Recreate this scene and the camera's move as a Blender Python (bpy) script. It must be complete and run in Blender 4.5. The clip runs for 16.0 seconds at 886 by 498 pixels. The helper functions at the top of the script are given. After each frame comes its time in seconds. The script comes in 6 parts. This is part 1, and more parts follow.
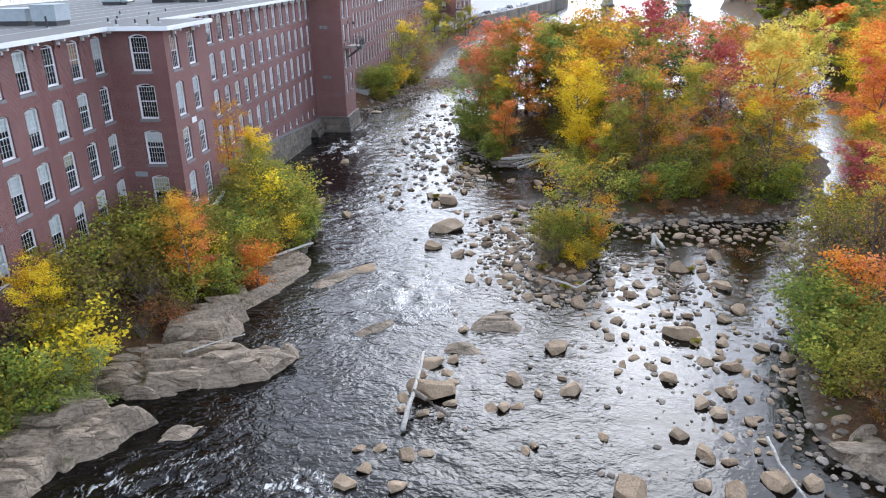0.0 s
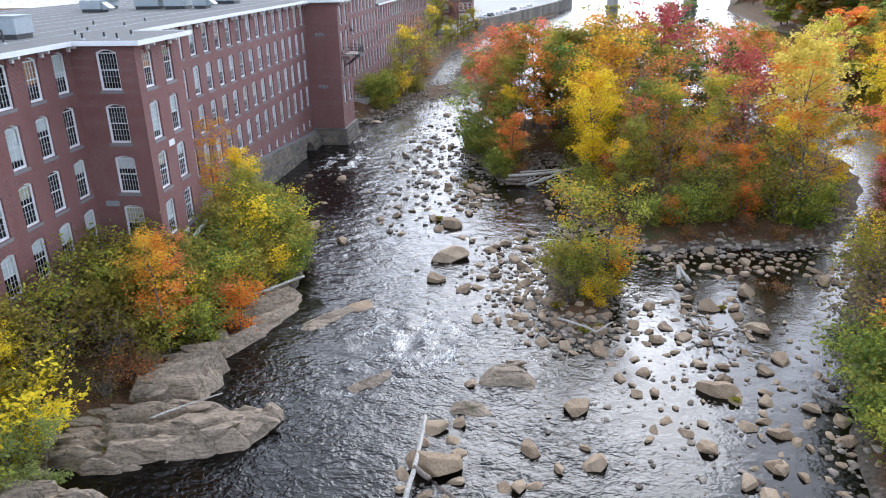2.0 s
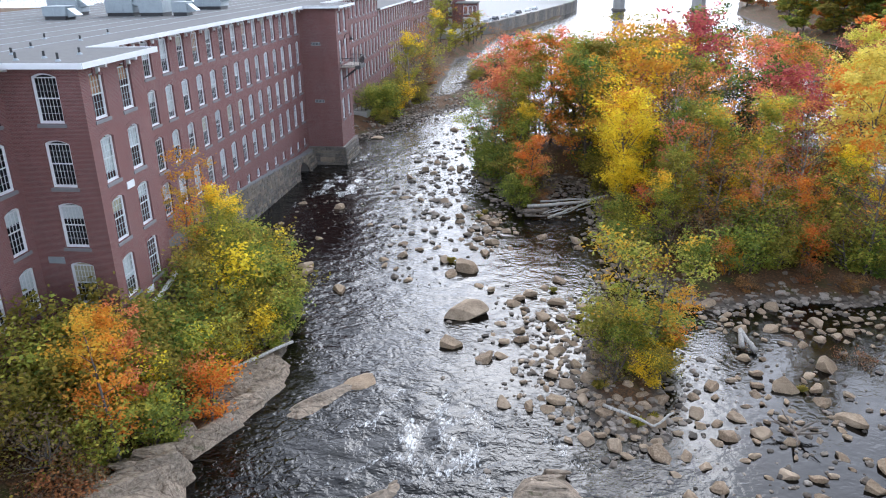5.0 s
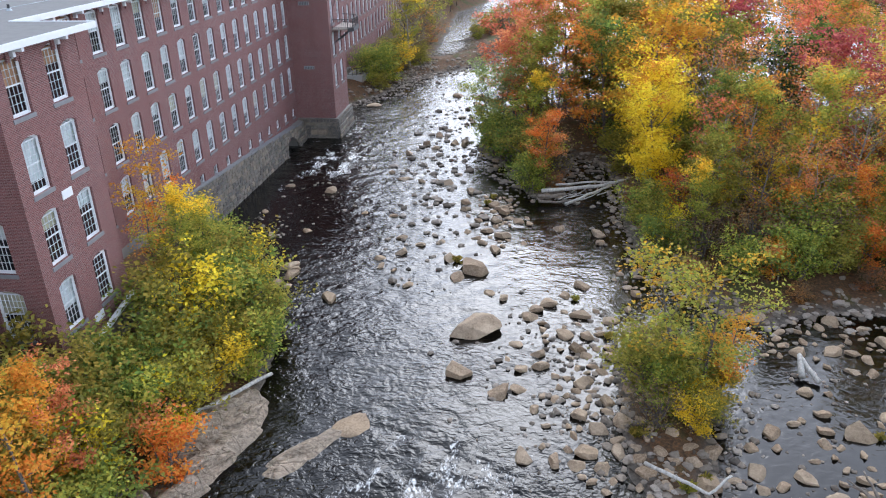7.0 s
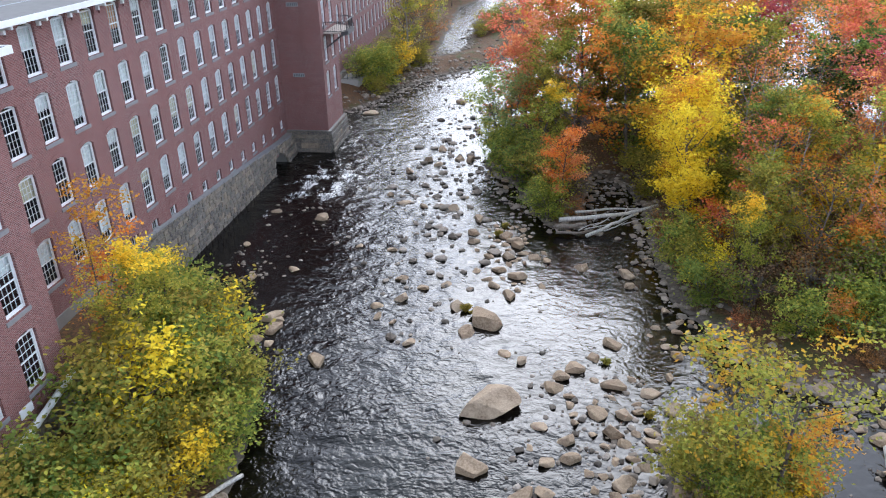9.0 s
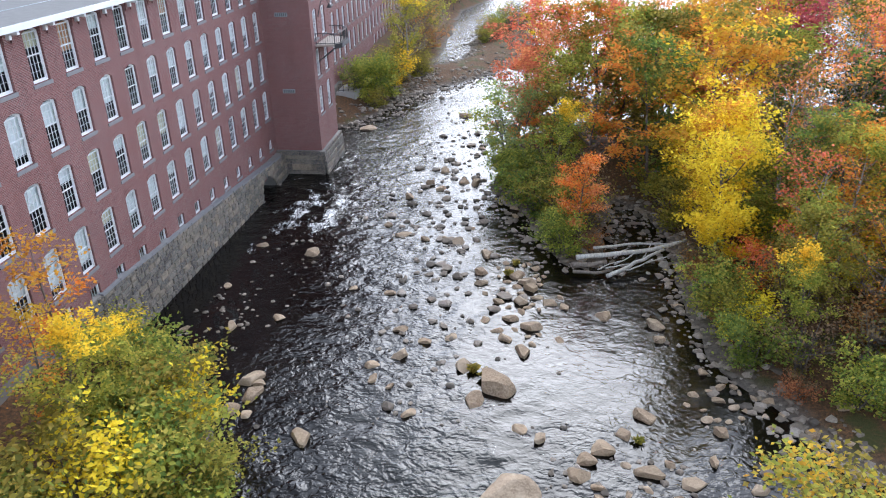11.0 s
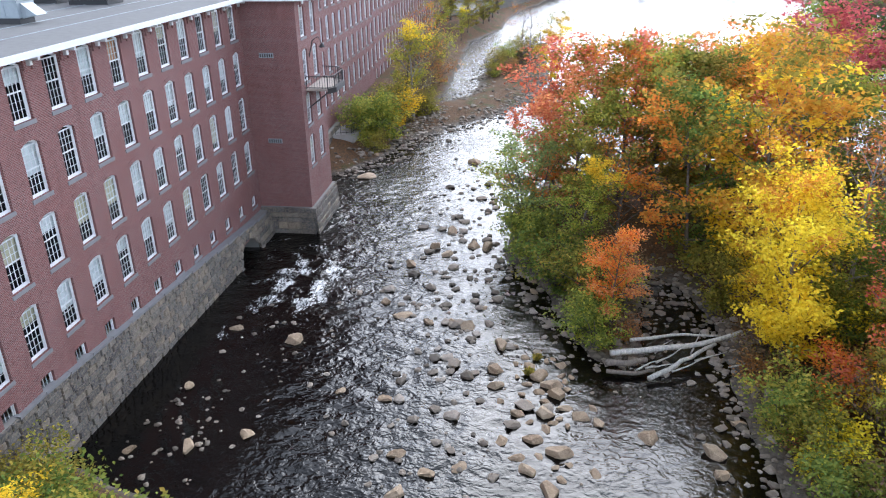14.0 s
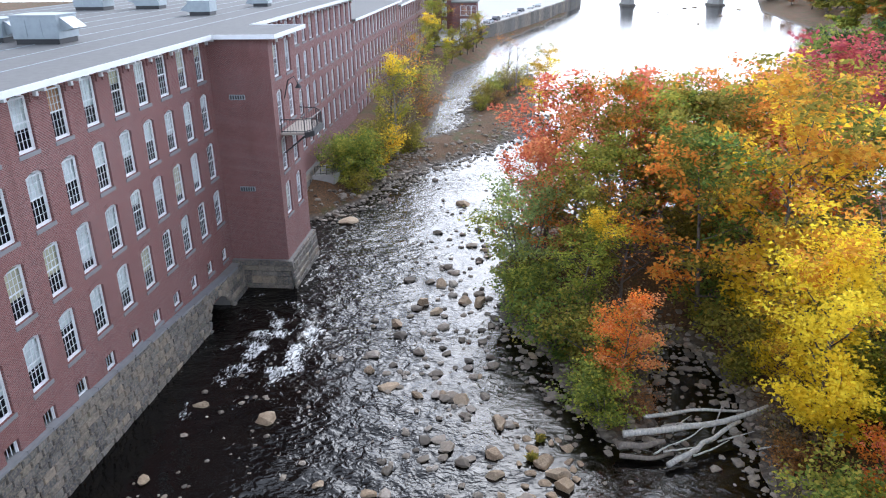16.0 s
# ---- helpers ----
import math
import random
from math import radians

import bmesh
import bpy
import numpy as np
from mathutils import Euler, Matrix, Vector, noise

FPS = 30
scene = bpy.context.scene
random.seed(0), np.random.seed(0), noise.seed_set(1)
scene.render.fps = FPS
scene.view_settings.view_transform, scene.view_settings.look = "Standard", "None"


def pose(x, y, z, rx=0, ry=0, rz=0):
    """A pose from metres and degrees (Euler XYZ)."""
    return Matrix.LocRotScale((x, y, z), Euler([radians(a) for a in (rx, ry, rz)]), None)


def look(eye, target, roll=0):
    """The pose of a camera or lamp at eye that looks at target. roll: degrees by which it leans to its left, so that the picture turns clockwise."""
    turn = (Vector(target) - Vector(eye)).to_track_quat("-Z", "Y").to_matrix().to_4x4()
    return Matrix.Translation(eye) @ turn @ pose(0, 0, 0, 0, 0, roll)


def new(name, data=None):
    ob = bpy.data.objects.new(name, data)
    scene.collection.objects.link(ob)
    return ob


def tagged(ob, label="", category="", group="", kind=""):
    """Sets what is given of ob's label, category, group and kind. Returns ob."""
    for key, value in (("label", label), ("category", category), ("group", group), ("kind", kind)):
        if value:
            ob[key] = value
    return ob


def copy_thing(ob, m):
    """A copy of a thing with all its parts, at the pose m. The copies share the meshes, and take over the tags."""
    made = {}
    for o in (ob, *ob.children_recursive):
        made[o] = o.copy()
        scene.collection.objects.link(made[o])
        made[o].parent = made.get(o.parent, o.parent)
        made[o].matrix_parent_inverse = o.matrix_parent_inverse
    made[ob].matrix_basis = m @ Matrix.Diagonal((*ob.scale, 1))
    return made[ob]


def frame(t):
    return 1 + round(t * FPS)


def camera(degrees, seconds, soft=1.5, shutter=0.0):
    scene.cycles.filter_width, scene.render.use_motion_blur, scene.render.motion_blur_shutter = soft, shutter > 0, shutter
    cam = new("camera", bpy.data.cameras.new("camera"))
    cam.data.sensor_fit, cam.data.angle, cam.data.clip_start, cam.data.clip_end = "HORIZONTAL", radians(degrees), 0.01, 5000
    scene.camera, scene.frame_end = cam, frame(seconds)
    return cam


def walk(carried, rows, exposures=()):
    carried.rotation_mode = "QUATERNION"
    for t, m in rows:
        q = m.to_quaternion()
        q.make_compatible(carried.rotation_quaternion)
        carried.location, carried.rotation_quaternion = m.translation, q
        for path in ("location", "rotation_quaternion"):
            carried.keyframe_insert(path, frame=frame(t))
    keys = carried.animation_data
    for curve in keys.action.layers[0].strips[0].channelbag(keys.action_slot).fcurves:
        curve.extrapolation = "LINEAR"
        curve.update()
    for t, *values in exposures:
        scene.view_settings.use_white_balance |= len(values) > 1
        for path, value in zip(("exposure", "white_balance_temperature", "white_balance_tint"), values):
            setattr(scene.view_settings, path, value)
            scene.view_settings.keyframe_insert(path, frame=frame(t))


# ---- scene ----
cam = camera(62.1, 16.0, soft=1.1)
PATH = [
    (0, (3.115, -4.359, 23.861), (2.905, -2.507, 23.137), -1.1),
    (0.5, (2.788, -2.605, 23.92), (2.578, -0.752, 23.198), -1.1),
    (1, (2.615, -0.955, 24.052), (2.404, 0.898, 23.329), -1.1),
    (1.5, (2.447, 0.588, 24.157), (2.234, 2.44, 23.434), -1.1),
    (2, (2.298, 2.026, 24.223), (2.082, 3.878, 23.5), -1.2),
    (2.5, (2.097, 3.521, 24.258), (1.879, 5.373, 23.534), -1.3),
    (3, (1.688, 5.076, 24.312), (1.47, 6.927, 23.589), -1.3),
    (3.5, (1.276, 6.743, 24.351), (1.059, 8.595, 23.627), -1.3),
    (4, (0.83, 8.579, 24.363), (0.614, 10.431, 23.64), -1.2),
    (4.5, (0.404, 10.488, 24.359), (0.189, 12.342, 23.639), -1.1),
    (5, (-0.048, 12.431, 24.413), (-0.261, 14.284, 23.692), -0.9),
    (7.5, (-1.67, 23.33, 24.747), (-1.879, 25.124, 23.888), -1.1),
    (8, (-2.086, 25.492, 24.782), (-2.292, 27.284, 23.92), -1.1),
    (8.5, (-2.457, 27.595, 24.975), (-2.662, 29.386, 24.109), -1.1),
    (9, (-2.723, 29.651, 24.9), (-2.93, 31.443, 24.037), -1.1),
    (11.5, (-3.926, 38.142, 24.968), (-4.135, 39.933, 24.104), -1.2),
    (12, (-4.175, 39.872, 24.814), (-4.386, 41.665, 23.954), -1.0),
    (12.5, (-4.313, 41.638, 24.774), (-4.529, 43.431, 23.914), -1.0),
    (13, (-4.388, 43.281, 24.821), (-4.611, 45.073, 23.962), -1.1),
    (13.5, (-4.558, 44.877, 24.892), (-4.785, 46.671, 24.038), -1.1),
    (14, (-4.875, 46.353, 24.933), (-5.099, 48.168, 24.125), -0.9),
    (14.5, (-5.205, 47.759, 24.958), (-5.415, 49.59, 24.18), -0.9),
    (15, (-5.451, 49.079, 24.992), (-5.649, 50.913, 24.219), -0.8),
    (15.5, (-5.645, 50.431, 25.075), (-5.836, 52.272, 24.318), -0.8),
    (16, (-5.819, 51.779, 25.115), (-6.002, 53.626, 24.369), -0.9),
]
EXPOSURE, SKY, SUN, GLOW = 0.34, 0.19, 0.8, 33.0
walk(cam, [(t, look(eye, target, roll)) for t, eye, target, roll in PATH], [(0.0, EXPOSURE, 6000, 10), (5.0, EXPOSURE, 6000, 10), (8.5, EXPOSURE + 0.1, 5950, 10), (12.5, EXPOSURE + 0.28, 5950, 10), (14.0, EXPOSURE + 0.26, 5950, 10), (16.0, EXPOSURE + 0.16, 5950, 10)])

# ---- world and light ----
world = bpy.data.worlds.new("overcast_sky")
scene.world = world
world.use_nodes = True
wt = world.node_tree
wt.nodes.clear()


def node(tree, kind, **values):
    n = tree.nodes.new(kind)
    for key, value in values.items():
        n.inputs[key.replace("_", " ")].default_value = value
    return n


sky = wt.nodes.new("ShaderNodeTexSky")
sky.sky_type = "NISHITA"
sky.sun_disc = False
sky.sun_elevation, sky.sun_rotation = radians(36), radians(4)
sky.dust_density, sky.air_density = 4.0, 1.0
coord = wt.nodes.new("ShaderNodeTexCoord")
cmap = wt.nodes.new("ShaderNodeMapping")
cmap.inputs["Scale"].default_value = (1.0, 1.0, 2.6)
wt.links.new(coord.outputs["Generated"], cmap.inputs[0])
cloud = node(wt, "ShaderNodeTexNoise", Scale=2.1, Detail=6.0, Roughness=0.55)
wt.links.new(cmap.outputs[0], cloud.inputs["Vector"])
cramp = wt.nodes.new("ShaderNodeValToRGB")
cramp.color_ramp.elements[0].position, cramp.color_ramp.elements[0].color = 0.34, (3.2, 3.55, 4.25, 1)
cramp.color_ramp.elements[1].position, cramp.color_ramp.elements[1].color = 0.68, (6.8, 7.4, 8.4, 1)
wt.links.new(cloud.outputs["Fac"], cramp.inputs[0])
mixs = wt.nodes.new("ShaderNodeMix")
mixs.data_type = "RGBA"
mixs.inputs[0].default_value = 0.88
wt.links.new(sky.outputs[0], mixs.inputs[6])
wt.links.new(cramp.outputs[0], mixs.inputs[7])
up = wt.nodes.new("ShaderNodeSeparateXYZ")
wt.links.new(coord.outputs["Generated"], up.inputs[0])
high = wt.nodes.new("ShaderNodeValToRGB")
high.color_ramp.elements[0].position, high.color_ramp.elements[0].color = 0.05, (2.25, 2.25, 2.25, 1)
high.color_ramp.elements[1].position, high.color_ramp.elements[1].color = 0.75, (0.60, 0.60, 0.62, 1)
wt.links.new(up.outputs[2], high.inputs[0])
shade = wt.nodes.new("ShaderNodeMix")
shade.data_type, shade.blend_type = "RGBA", "MULTIPLY"
shade.inputs[0].default_value = 1.0
wt.links.new(mixs.outputs[2], shade.inputs[6])
wt.links.new(high.outputs[0], shade.inputs[7])
# thin bright cloud low in the north, round the hidden sun
dot = wt.nodes.new("ShaderNodeVectorMath")
dot.operation = "DOT_PRODUCT"
dot.inputs[1].default_value = Vector((0.22, 0.86, 0.40)).normalized()
wt.links.new(coord.outputs["Generated"], dot.inputs[0])
lobe = wt.nodes.new("ShaderNodeMath")
lobe.operation = "MAXIMUM"
lobe.inputs[1].default_value = 0.0
wt.links.new(dot.outputs["Value"], lobe.inputs[0])
power = wt.nodes.new("ShaderNodeMath")
power.operation = "POWER"
power.inputs[1].default_value = 6.0
wt.links.new(lobe.outputs[0], power.inputs[0])
thin = wt.nodes.new("ShaderNodeMath")
thin.operation = "MULTIPLY"
wt.links.new(power.outputs[0], thin.inputs[0])
wt.links.new(cloud.outputs["Fac"], thin.inputs[1])
glow = wt.nodes.new("ShaderNodeMix")
glow.data_type, glow.blend_type = "RGBA", "ADD"
glow.clamp_factor = False
wt.links.new(thin.outputs[0], glow.inputs[0])
wt.links.new(shade.outputs[2], glow.inputs[6])
glow.inputs[7].default_value = (GLOW, GLOW * 1.03, GLOW * 1.13, 1)
bg = node(wt, "ShaderNodeBackground", Strength=SKY)
wt.links.new(glow.outputs[2], bg.inputs[0])
wo = wt.nodes.new("ShaderNodeOutputWorld")
wt.links.new(bg.outputs[0], wo.inputs[0])

sun = new("sun", bpy.data.lights.new("sun", "SUN"))
sun.data.energy, sun.data.angle, sun.data.color = SUN, radians(24), (1.0, 0.97, 0.93)
sun.matrix_world = look((6, 160, 66), (0, 70, 0))


# ---- materials ----
class Mat:
    """A node material built step by step; every method returns an output socket."""

    def __init__(self, name, rough=0.8, metal=0.0, spec=0.5):
        self.m = bpy.data.materials.new(name)
        self.m.use_nodes = True
        self.t = self.m.node_tree
        self.b = self.t.nodes["Principled BSDF"]
        self.b.inputs["Roughness"].default_value = rough
        self.b.inputs["Metallic"].default_value = metal
        self.b.inputs["Specular IOR Level"].default_value = spec
        self.out = self.t.nodes["Material Output"]
        c = self.t.nodes.new("ShaderNodeTexCoord")
        self.co, self.gen = c.outputs["Object"], c.outputs["Generated"]
        self.pos = self.t.nodes.new("ShaderNodeNewGeometry").outputs["Position"]

    def link(self, a, b):
        self.t.links.new(a, b)
        return b

    def scaled(self, src, sx, sy, sz):
        n = self.t.nodes.new("ShaderNodeMapping")
        n.inputs["Scale"].default_value = (sx, sy, sz)
        self.link(src, n.inputs[0])
        return n.outputs[0]

    def noise(self, scale, detail=4.0, rough=0.55, vec=None, distort=0.0):
        n = node(self.t, "ShaderNodeTexNoise", Scale=scale, Detail=detail, Roughness=rough, Distortion=distort)
        self.link(vec or self.pos, n.inputs["Vector"])
        return n.outputs["Fac"]

    def ramp(self, fac, *stops):
        n = self.t.nodes.new("ShaderNodeValToRGB")
        e = n.color_ramp.elements
        while len(e) < len(stops):
            e.new(0.5)
        for i, (p, c) in enumerate(stops):
            e[i].position = p
            e[i].color = (*c, 1) if len(c) == 3 else c
        self.link(fac, n.inputs[0])
        return n.outputs[0]

    def mix(self, fac, a, b, blend="MIX"):
        n = self.t.nodes.new("ShaderNodeMix")
        n.data_type, n.blend_type = "RGBA", blend
        for k, v in ((0, fac), (6, a), (7, b)):
            if hasattr(v, "is_linked"):
                self.link(v, n.inputs[k])
            else:
                n.inputs[k].default_value = (*v, 1) if isinstance(v, tuple) else v
        return n.outputs[2]

    def math(self, op, a, b=0.5):
        n = self.t.nodes.new("ShaderNodeMath")
        n.operation = op
        for k, v in ((0, a), (1, b)):
            if hasattr(v, "is_linked"):
                self.link(v, n.inputs[k])
            else:
                n.inputs[k].default_value = v
        return n.outputs[0]

    def rand(self):
        return self.t.nodes.new("ShaderNodeObjectInfo").outputs["Random"]

    def island(self):
        return self.t.nodes.new("ShaderNodeNewGeometry").outputs["Random Per Island"]

    def color(self, c):
        if hasattr(c, "is_linked"):
            self.link(c, self.b.inputs["Base Color"])
        else:
            self.b.inputs["Base Color"].default_value = (*c, 1)
        return self

    def bump(self, height, strength=0.3, dist=0.02):
        n = node(self.t, "ShaderNodeBump", Strength=strength, Distance=dist)
        self.link(height, n.inputs["Height"])
        self.link(n.outputs[0], self.b.inputs["Normal"])
        return self

    def rough(self, sock):
        self.link(sock, self.b.inputs["Roughness"])
        return self


def brick_material(name, c1, c2, mortar):
    m = Mat(name, 0.85, spec=0.3)
    sep = m.t.nodes.new("ShaderNodeSeparateXYZ")
    m.link(m.pos, sep.inputs[0])
    com = m.t.nodes.new("ShaderNodeCombineXYZ")
    m.link(m.math("ADD", sep.outputs[0], sep.outputs[1]), com.inputs[0])
    m.link(sep.outputs[2], com.inputs[1])
    br = node(m.t, "ShaderNodeTexBrick", Scale=1.0, Mortar_Size=0.010, Brick_Width=0.21, Row_Height=0.073, Bias=-0.1)
    br.inputs["Color1"].default_value, br.inputs["Color2"].default_value = (*c1, 1), (*c2, 1)
    br.inputs["Mortar"].default_value = (*mortar, 1)
    m.link(com.outputs[0], br.inputs["Vector"])
    big = m.noise(0.35, 5.0)
    streak = m.noise(1.0, 4.0, vec=m.scaled(m.pos, 1.3, 1.3, 0.09))
    fine = m.noise(14.0, 3.0)
    col = m.mix(m.ramp(big, (0.3, (0.0, 0.0, 0.0)), (0.75, (0.5, 0.5, 0.5))), br.outputs[0], (0.17, 0.066, 0.058))
    col = m.mix(m.ramp(streak, (0.55, (0, 0, 0)), (0.78, (0.4, 0.4, 0.4))), col, (0.10, 0.04, 0.035))
    col = m.mix(m.ramp(fine, (0.35, (0, 0, 0)), (0.7, (0.35, 0.35, 0.35))), col, (0.25, 0.12, 0.10))
    # pale bloom of salts and old wash
    bloom = m.noise(0.9, 7.0, 0.7, vec=m.scaled(m.pos, 1.0, 1.0, 0.45))
    col = m.mix(m.ramp(bloom, (0.52, (0, 0, 0)), (0.72, (0.26, 0.26, 0.26))), col, (0.29, 0.15, 0.14))
    m.color(col)
    m.bump(br.outputs["Fac"], -0.35, 0.01)
    return m.m


def stone_material(name, tones, moss=0.25, scale=1.0):
    m = Mat(name, 0.82, spec=0.35)
    n1 = m.noise(0.9 * scale, 6.0, 0.6)
    n2 = m.noise(7.0 * scale, 6.0, 0.65)
    n3 = m.noise(42.0 * scale, 3.0)
    a, b, c = tones
    base = m.ramp(m.rand(), (0.0, a), (0.5, b), (1.0, c))
    col = m.mix(m.ramp(n1, (0.38, (0, 0, 0)), (0.66, (0.9, 0.9, 0.9))), base, tuple(v * 0.5 for v in b))
    col = m.mix(m.ramp(n2, (0.4, (0, 0, 0)), (0.72, (0.6, 0.6, 0.6))), col, tuple(min(1, v * 1.3) for v in c))
    col = m.mix(m.ramp(n3, (0.45, (0, 0, 0)), (0.7, (0.4, 0.4, 0.4))), col, tuple(v * 0.5 for v in a))
    if moss:
        col = m.mix(m.ramp(m.noise(1.7 * scale, 5.0), (0.6, (0, 0, 0)), (0.72, (moss, moss, moss))), col, (0.07, 0.075, 0.03))
    m.color(col)
    m.bump(m.math("ADD", n2, m.math("MULTIPLY", n3, 0.4)), 0.7, 0.06)
    return m.m


def paint(name, c, rough=0.6, wear=0.25, metal=0.0):
    m = Mat(name, rough, metal, 0.2 if rough > 0.9 else 0.5)
    n = m.noise(2.3, 5.0)
    f = m.noise(24.0, 3.0)
    col = m.mix(m.ramp(n, (0.4, (0, 0, 0)), (0.75, (wear, wear, wear))), c, tuple(v * 0.62 for v in c))
    col = m.mix(m.ramp(f, (0.45, (0, 0, 0)), (0.75, (wear, wear, wear))), col, tuple(min(1, v * 1.15) for v in c))
    m.color(col)
    m.bump(f, 0.15, 0.005)
    return m.m


def leaf_material(name, *tones):
    m = Mat(name, 0.75, spec=0.08)
    stops = [(i / (len(tones) - 1), c) for i, c in enumerate(tones)]
    col = m.ramp(m.island(), *stops)
    hue = m.t.nodes.new("ShaderNodeHueSaturation")
    m.link(col, hue.inputs["Color"])
    hue.inputs["Saturation"].default_value = 0.97
    m.link(m.math("ADD", m.math("MULTIPLY", m.rand(), 0.03), 0.485), hue.inputs["Hue"])
    m.link(m.math("ADD", m.math("MULTIPLY", m.noise(0.5, 3.0), 1.1), 0.95), hue.inputs["Value"])
    m.color(hue.outputs[0])
    tr = m.t.nodes.new("ShaderNodeBsdfTranslucent")
    m.link(hue.outputs[0], tr.inputs[0])
    mx = m.t.nodes.new("ShaderNodeMixShader")
    mx.inputs[0].default_value = 0.5
    m.link(m.b.outputs[0], mx.inputs[1])
    m.link(tr.outputs[0], mx.inputs[2])
    m.link(mx.outputs[0], m.out.inputs["Surface"])
    return m.m


def bark_material(name, c, scale=1.0):
    m = Mat(name, 0.9, spec=0.2)
    n = m.noise(6.0 * scale, 6.0, vec=m.scaled(m.pos, 2.5, 2.5, 0.6))
    f = m.noise(30.0, 3.0)
    col = m.ramp(n, (0.3, tuple(v * 0.5 for v in c)), (0.6, c), (0.85, tuple(min(1, v * 1.5) for v in c)))
    m.color(m.mix(m.ramp(f, (0.4, (0, 0, 0)), (0.8, (0.4, 0.4, 0.4))), col, tuple(v * 0.6 for v in c)))
    m.bump(n, 0.6, 0.03)
    return m.m


BRICK = brick_material("red_brick", (0.085, 0.028, 0.028), (0.20, 0.069, 0.064), (0.30, 0.23, 0.22))
STONE = stone_material("granite_blocks", ((0.055, 0.056, 0.058), (0.15, 0.145, 0.14), (0.31, 0.25, 0.18)), 0.35)
ROCK = stone_material("river_rock", ((0.25, 0.17, 0.105), (0.38, 0.275, 0.175), (0.48, 0.37, 0.26)), 0.2, 1.3)
lm = Mat("ledge_rock", 0.85, spec=0.35)
l1, l2, l3 = lm.noise(0.7, 6.0, 0.6), lm.noise(5.0, 7.0, 0.65), lm.noise(34.0, 4.0)
strata = lm.noise(3.2, 5.0, 0.6, vec=lm.scaled(lm.pos, 0.35, 1.3, 2.5), distort=0.6)
wobn = node(lm.t, "ShaderNodeTexNoise", Scale=0.8, Detail=4.0)
lm.link(lm.pos, wobn.inputs["Vector"])
wob = wobn.outputs["Color"]
vor = lm.t.nodes.new("ShaderNodeTexVoronoi")
vor.feature = "DISTANCE_TO_EDGE"
vor.inputs["Scale"].default_value = 0.8
lm.link(lm.mix(0.35, lm.scaled(lm.pos, 0.3, 1.35, 0.8), wob, "ADD"), vor.inputs["Vector"])
crack = lm.ramp(vor.outputs["Distance"], (0.0, (1, 1, 1)), (0.03, (0, 0, 0)))
lc = lm.ramp(strata, (0.28, (0.10, 0.075, 0.052)), (0.45, (0.27, 0.205, 0.145)), (0.6, (0.44, 0.345, 0.25)), (0.78, (0.30, 0.225, 0.16)))
lc = lm.mix(lm.ramp(l1, (0.4, (0, 0, 0)), (0.72, (0.7, 0.7, 0.7))), lc, (0.16, 0.135, 0.105))
lc = lm.mix(lm.ramp(l2, (0.42, (0, 0, 0)), (0.7, (0.55, 0.55, 0.55))), lc, (0.54, 0.445, 0.34))
lc = lm.mix(lm.ramp(l3, (0.45, (0, 0, 0)), (0.7, (0.5, 0.5, 0.5))), lc, (0.12, 0.10, 0.08))
lc = lm.mix(lm.math("MULTIPLY", crack, 0.25), lc, (0.035, 0.03, 0.025))
lc = lm.mix(lm.ramp(lm.noise(1.1, 6.0), (0.6, (0, 0, 0)), (0.7, (0.7, 0.7, 0.7))), lc, (0.075, 0.08, 0.03))
lm.color(lc)
lm.bump(lm.math("ADD", lm.math("MULTIPLY", l2, 0.8), lm.math("SUBTRACT", strata, lm.math("MULTIPLY", crack, 0.4))), 0.9, 0.14)
LEDGE = lm.m
GROUT = paint("mortar", (0.20, 0.19, 0.175), 0.9, 0.4)
WHITE = paint("white_paint", (0.72, 0.73, 0.74), 0.5, 0.15)
SILL = paint("granite_sill", (0.20, 0.20, 0.205), 0.8, 0.5)
BLIND = paint("white_blind", (0.80, 0.82, 0.81), 0.7, 0.08)
CREAM = paint("cream_blind", (0.60, 0.55, 0.38), 0.7, 0.1)
# orange curtains, with the glow of lit rooms put into the tan colour
TAN = paint("tan_curtain", (0.50, 0.27, 0.14), 0.8, 0.2)
# near-black stands in for shade inside the rooms; also car windows and doors
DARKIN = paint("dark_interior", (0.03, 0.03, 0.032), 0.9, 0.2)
ROOFING = paint("grey_roof_membrane", (0.172, 0.169, 0.163), 0.95, 0.45)
METAL = paint("galvanised_steel", (0.30, 0.34, 0.36), 0.5, 0.45, 0.3)
BLACK = paint("black_iron", (0.02, 0.02, 0.022), 0.5, 0.2)
DECKW = paint("deck_boards", (0.34, 0.29, 0.25), 0.8, 0.4)
CONCRETE = paint("weathered_concrete", (0.36, 0.35, 0.33), 0.85, 0.5)
BARK = bark_material("grey_bark", (0.17, 0.145, 0.125))
PALEBARK = bark_material("pale_bark", (0.36, 0.33, 0.29))
DRIFT = bark_material("bleached_driftwood", (0.56, 0.53, 0.48), 0.6)
OLDLOG = bark_material("weathered_log", (0.24, 0.20, 0.165), 0.6)

g = Mat("window_glass", 0.03)
g.color((0.012, 0.014, 0.016))
tr = g.t.nodes.new("ShaderNodeBsdfTransparent")
tr.inputs[0].default_value = (0.86, 0.89, 0.9, 1)
mx = g.t.nodes.new("ShaderNodeMixShader")
mx.inputs[0].default_value = 0.88
g.link(g.b.outputs[0], mx.inputs[1])
g.link(tr.outputs[0], mx.inputs[2])
g.link(mx.outputs[0], g.out.inputs["Surface"])
GLASS = g.m

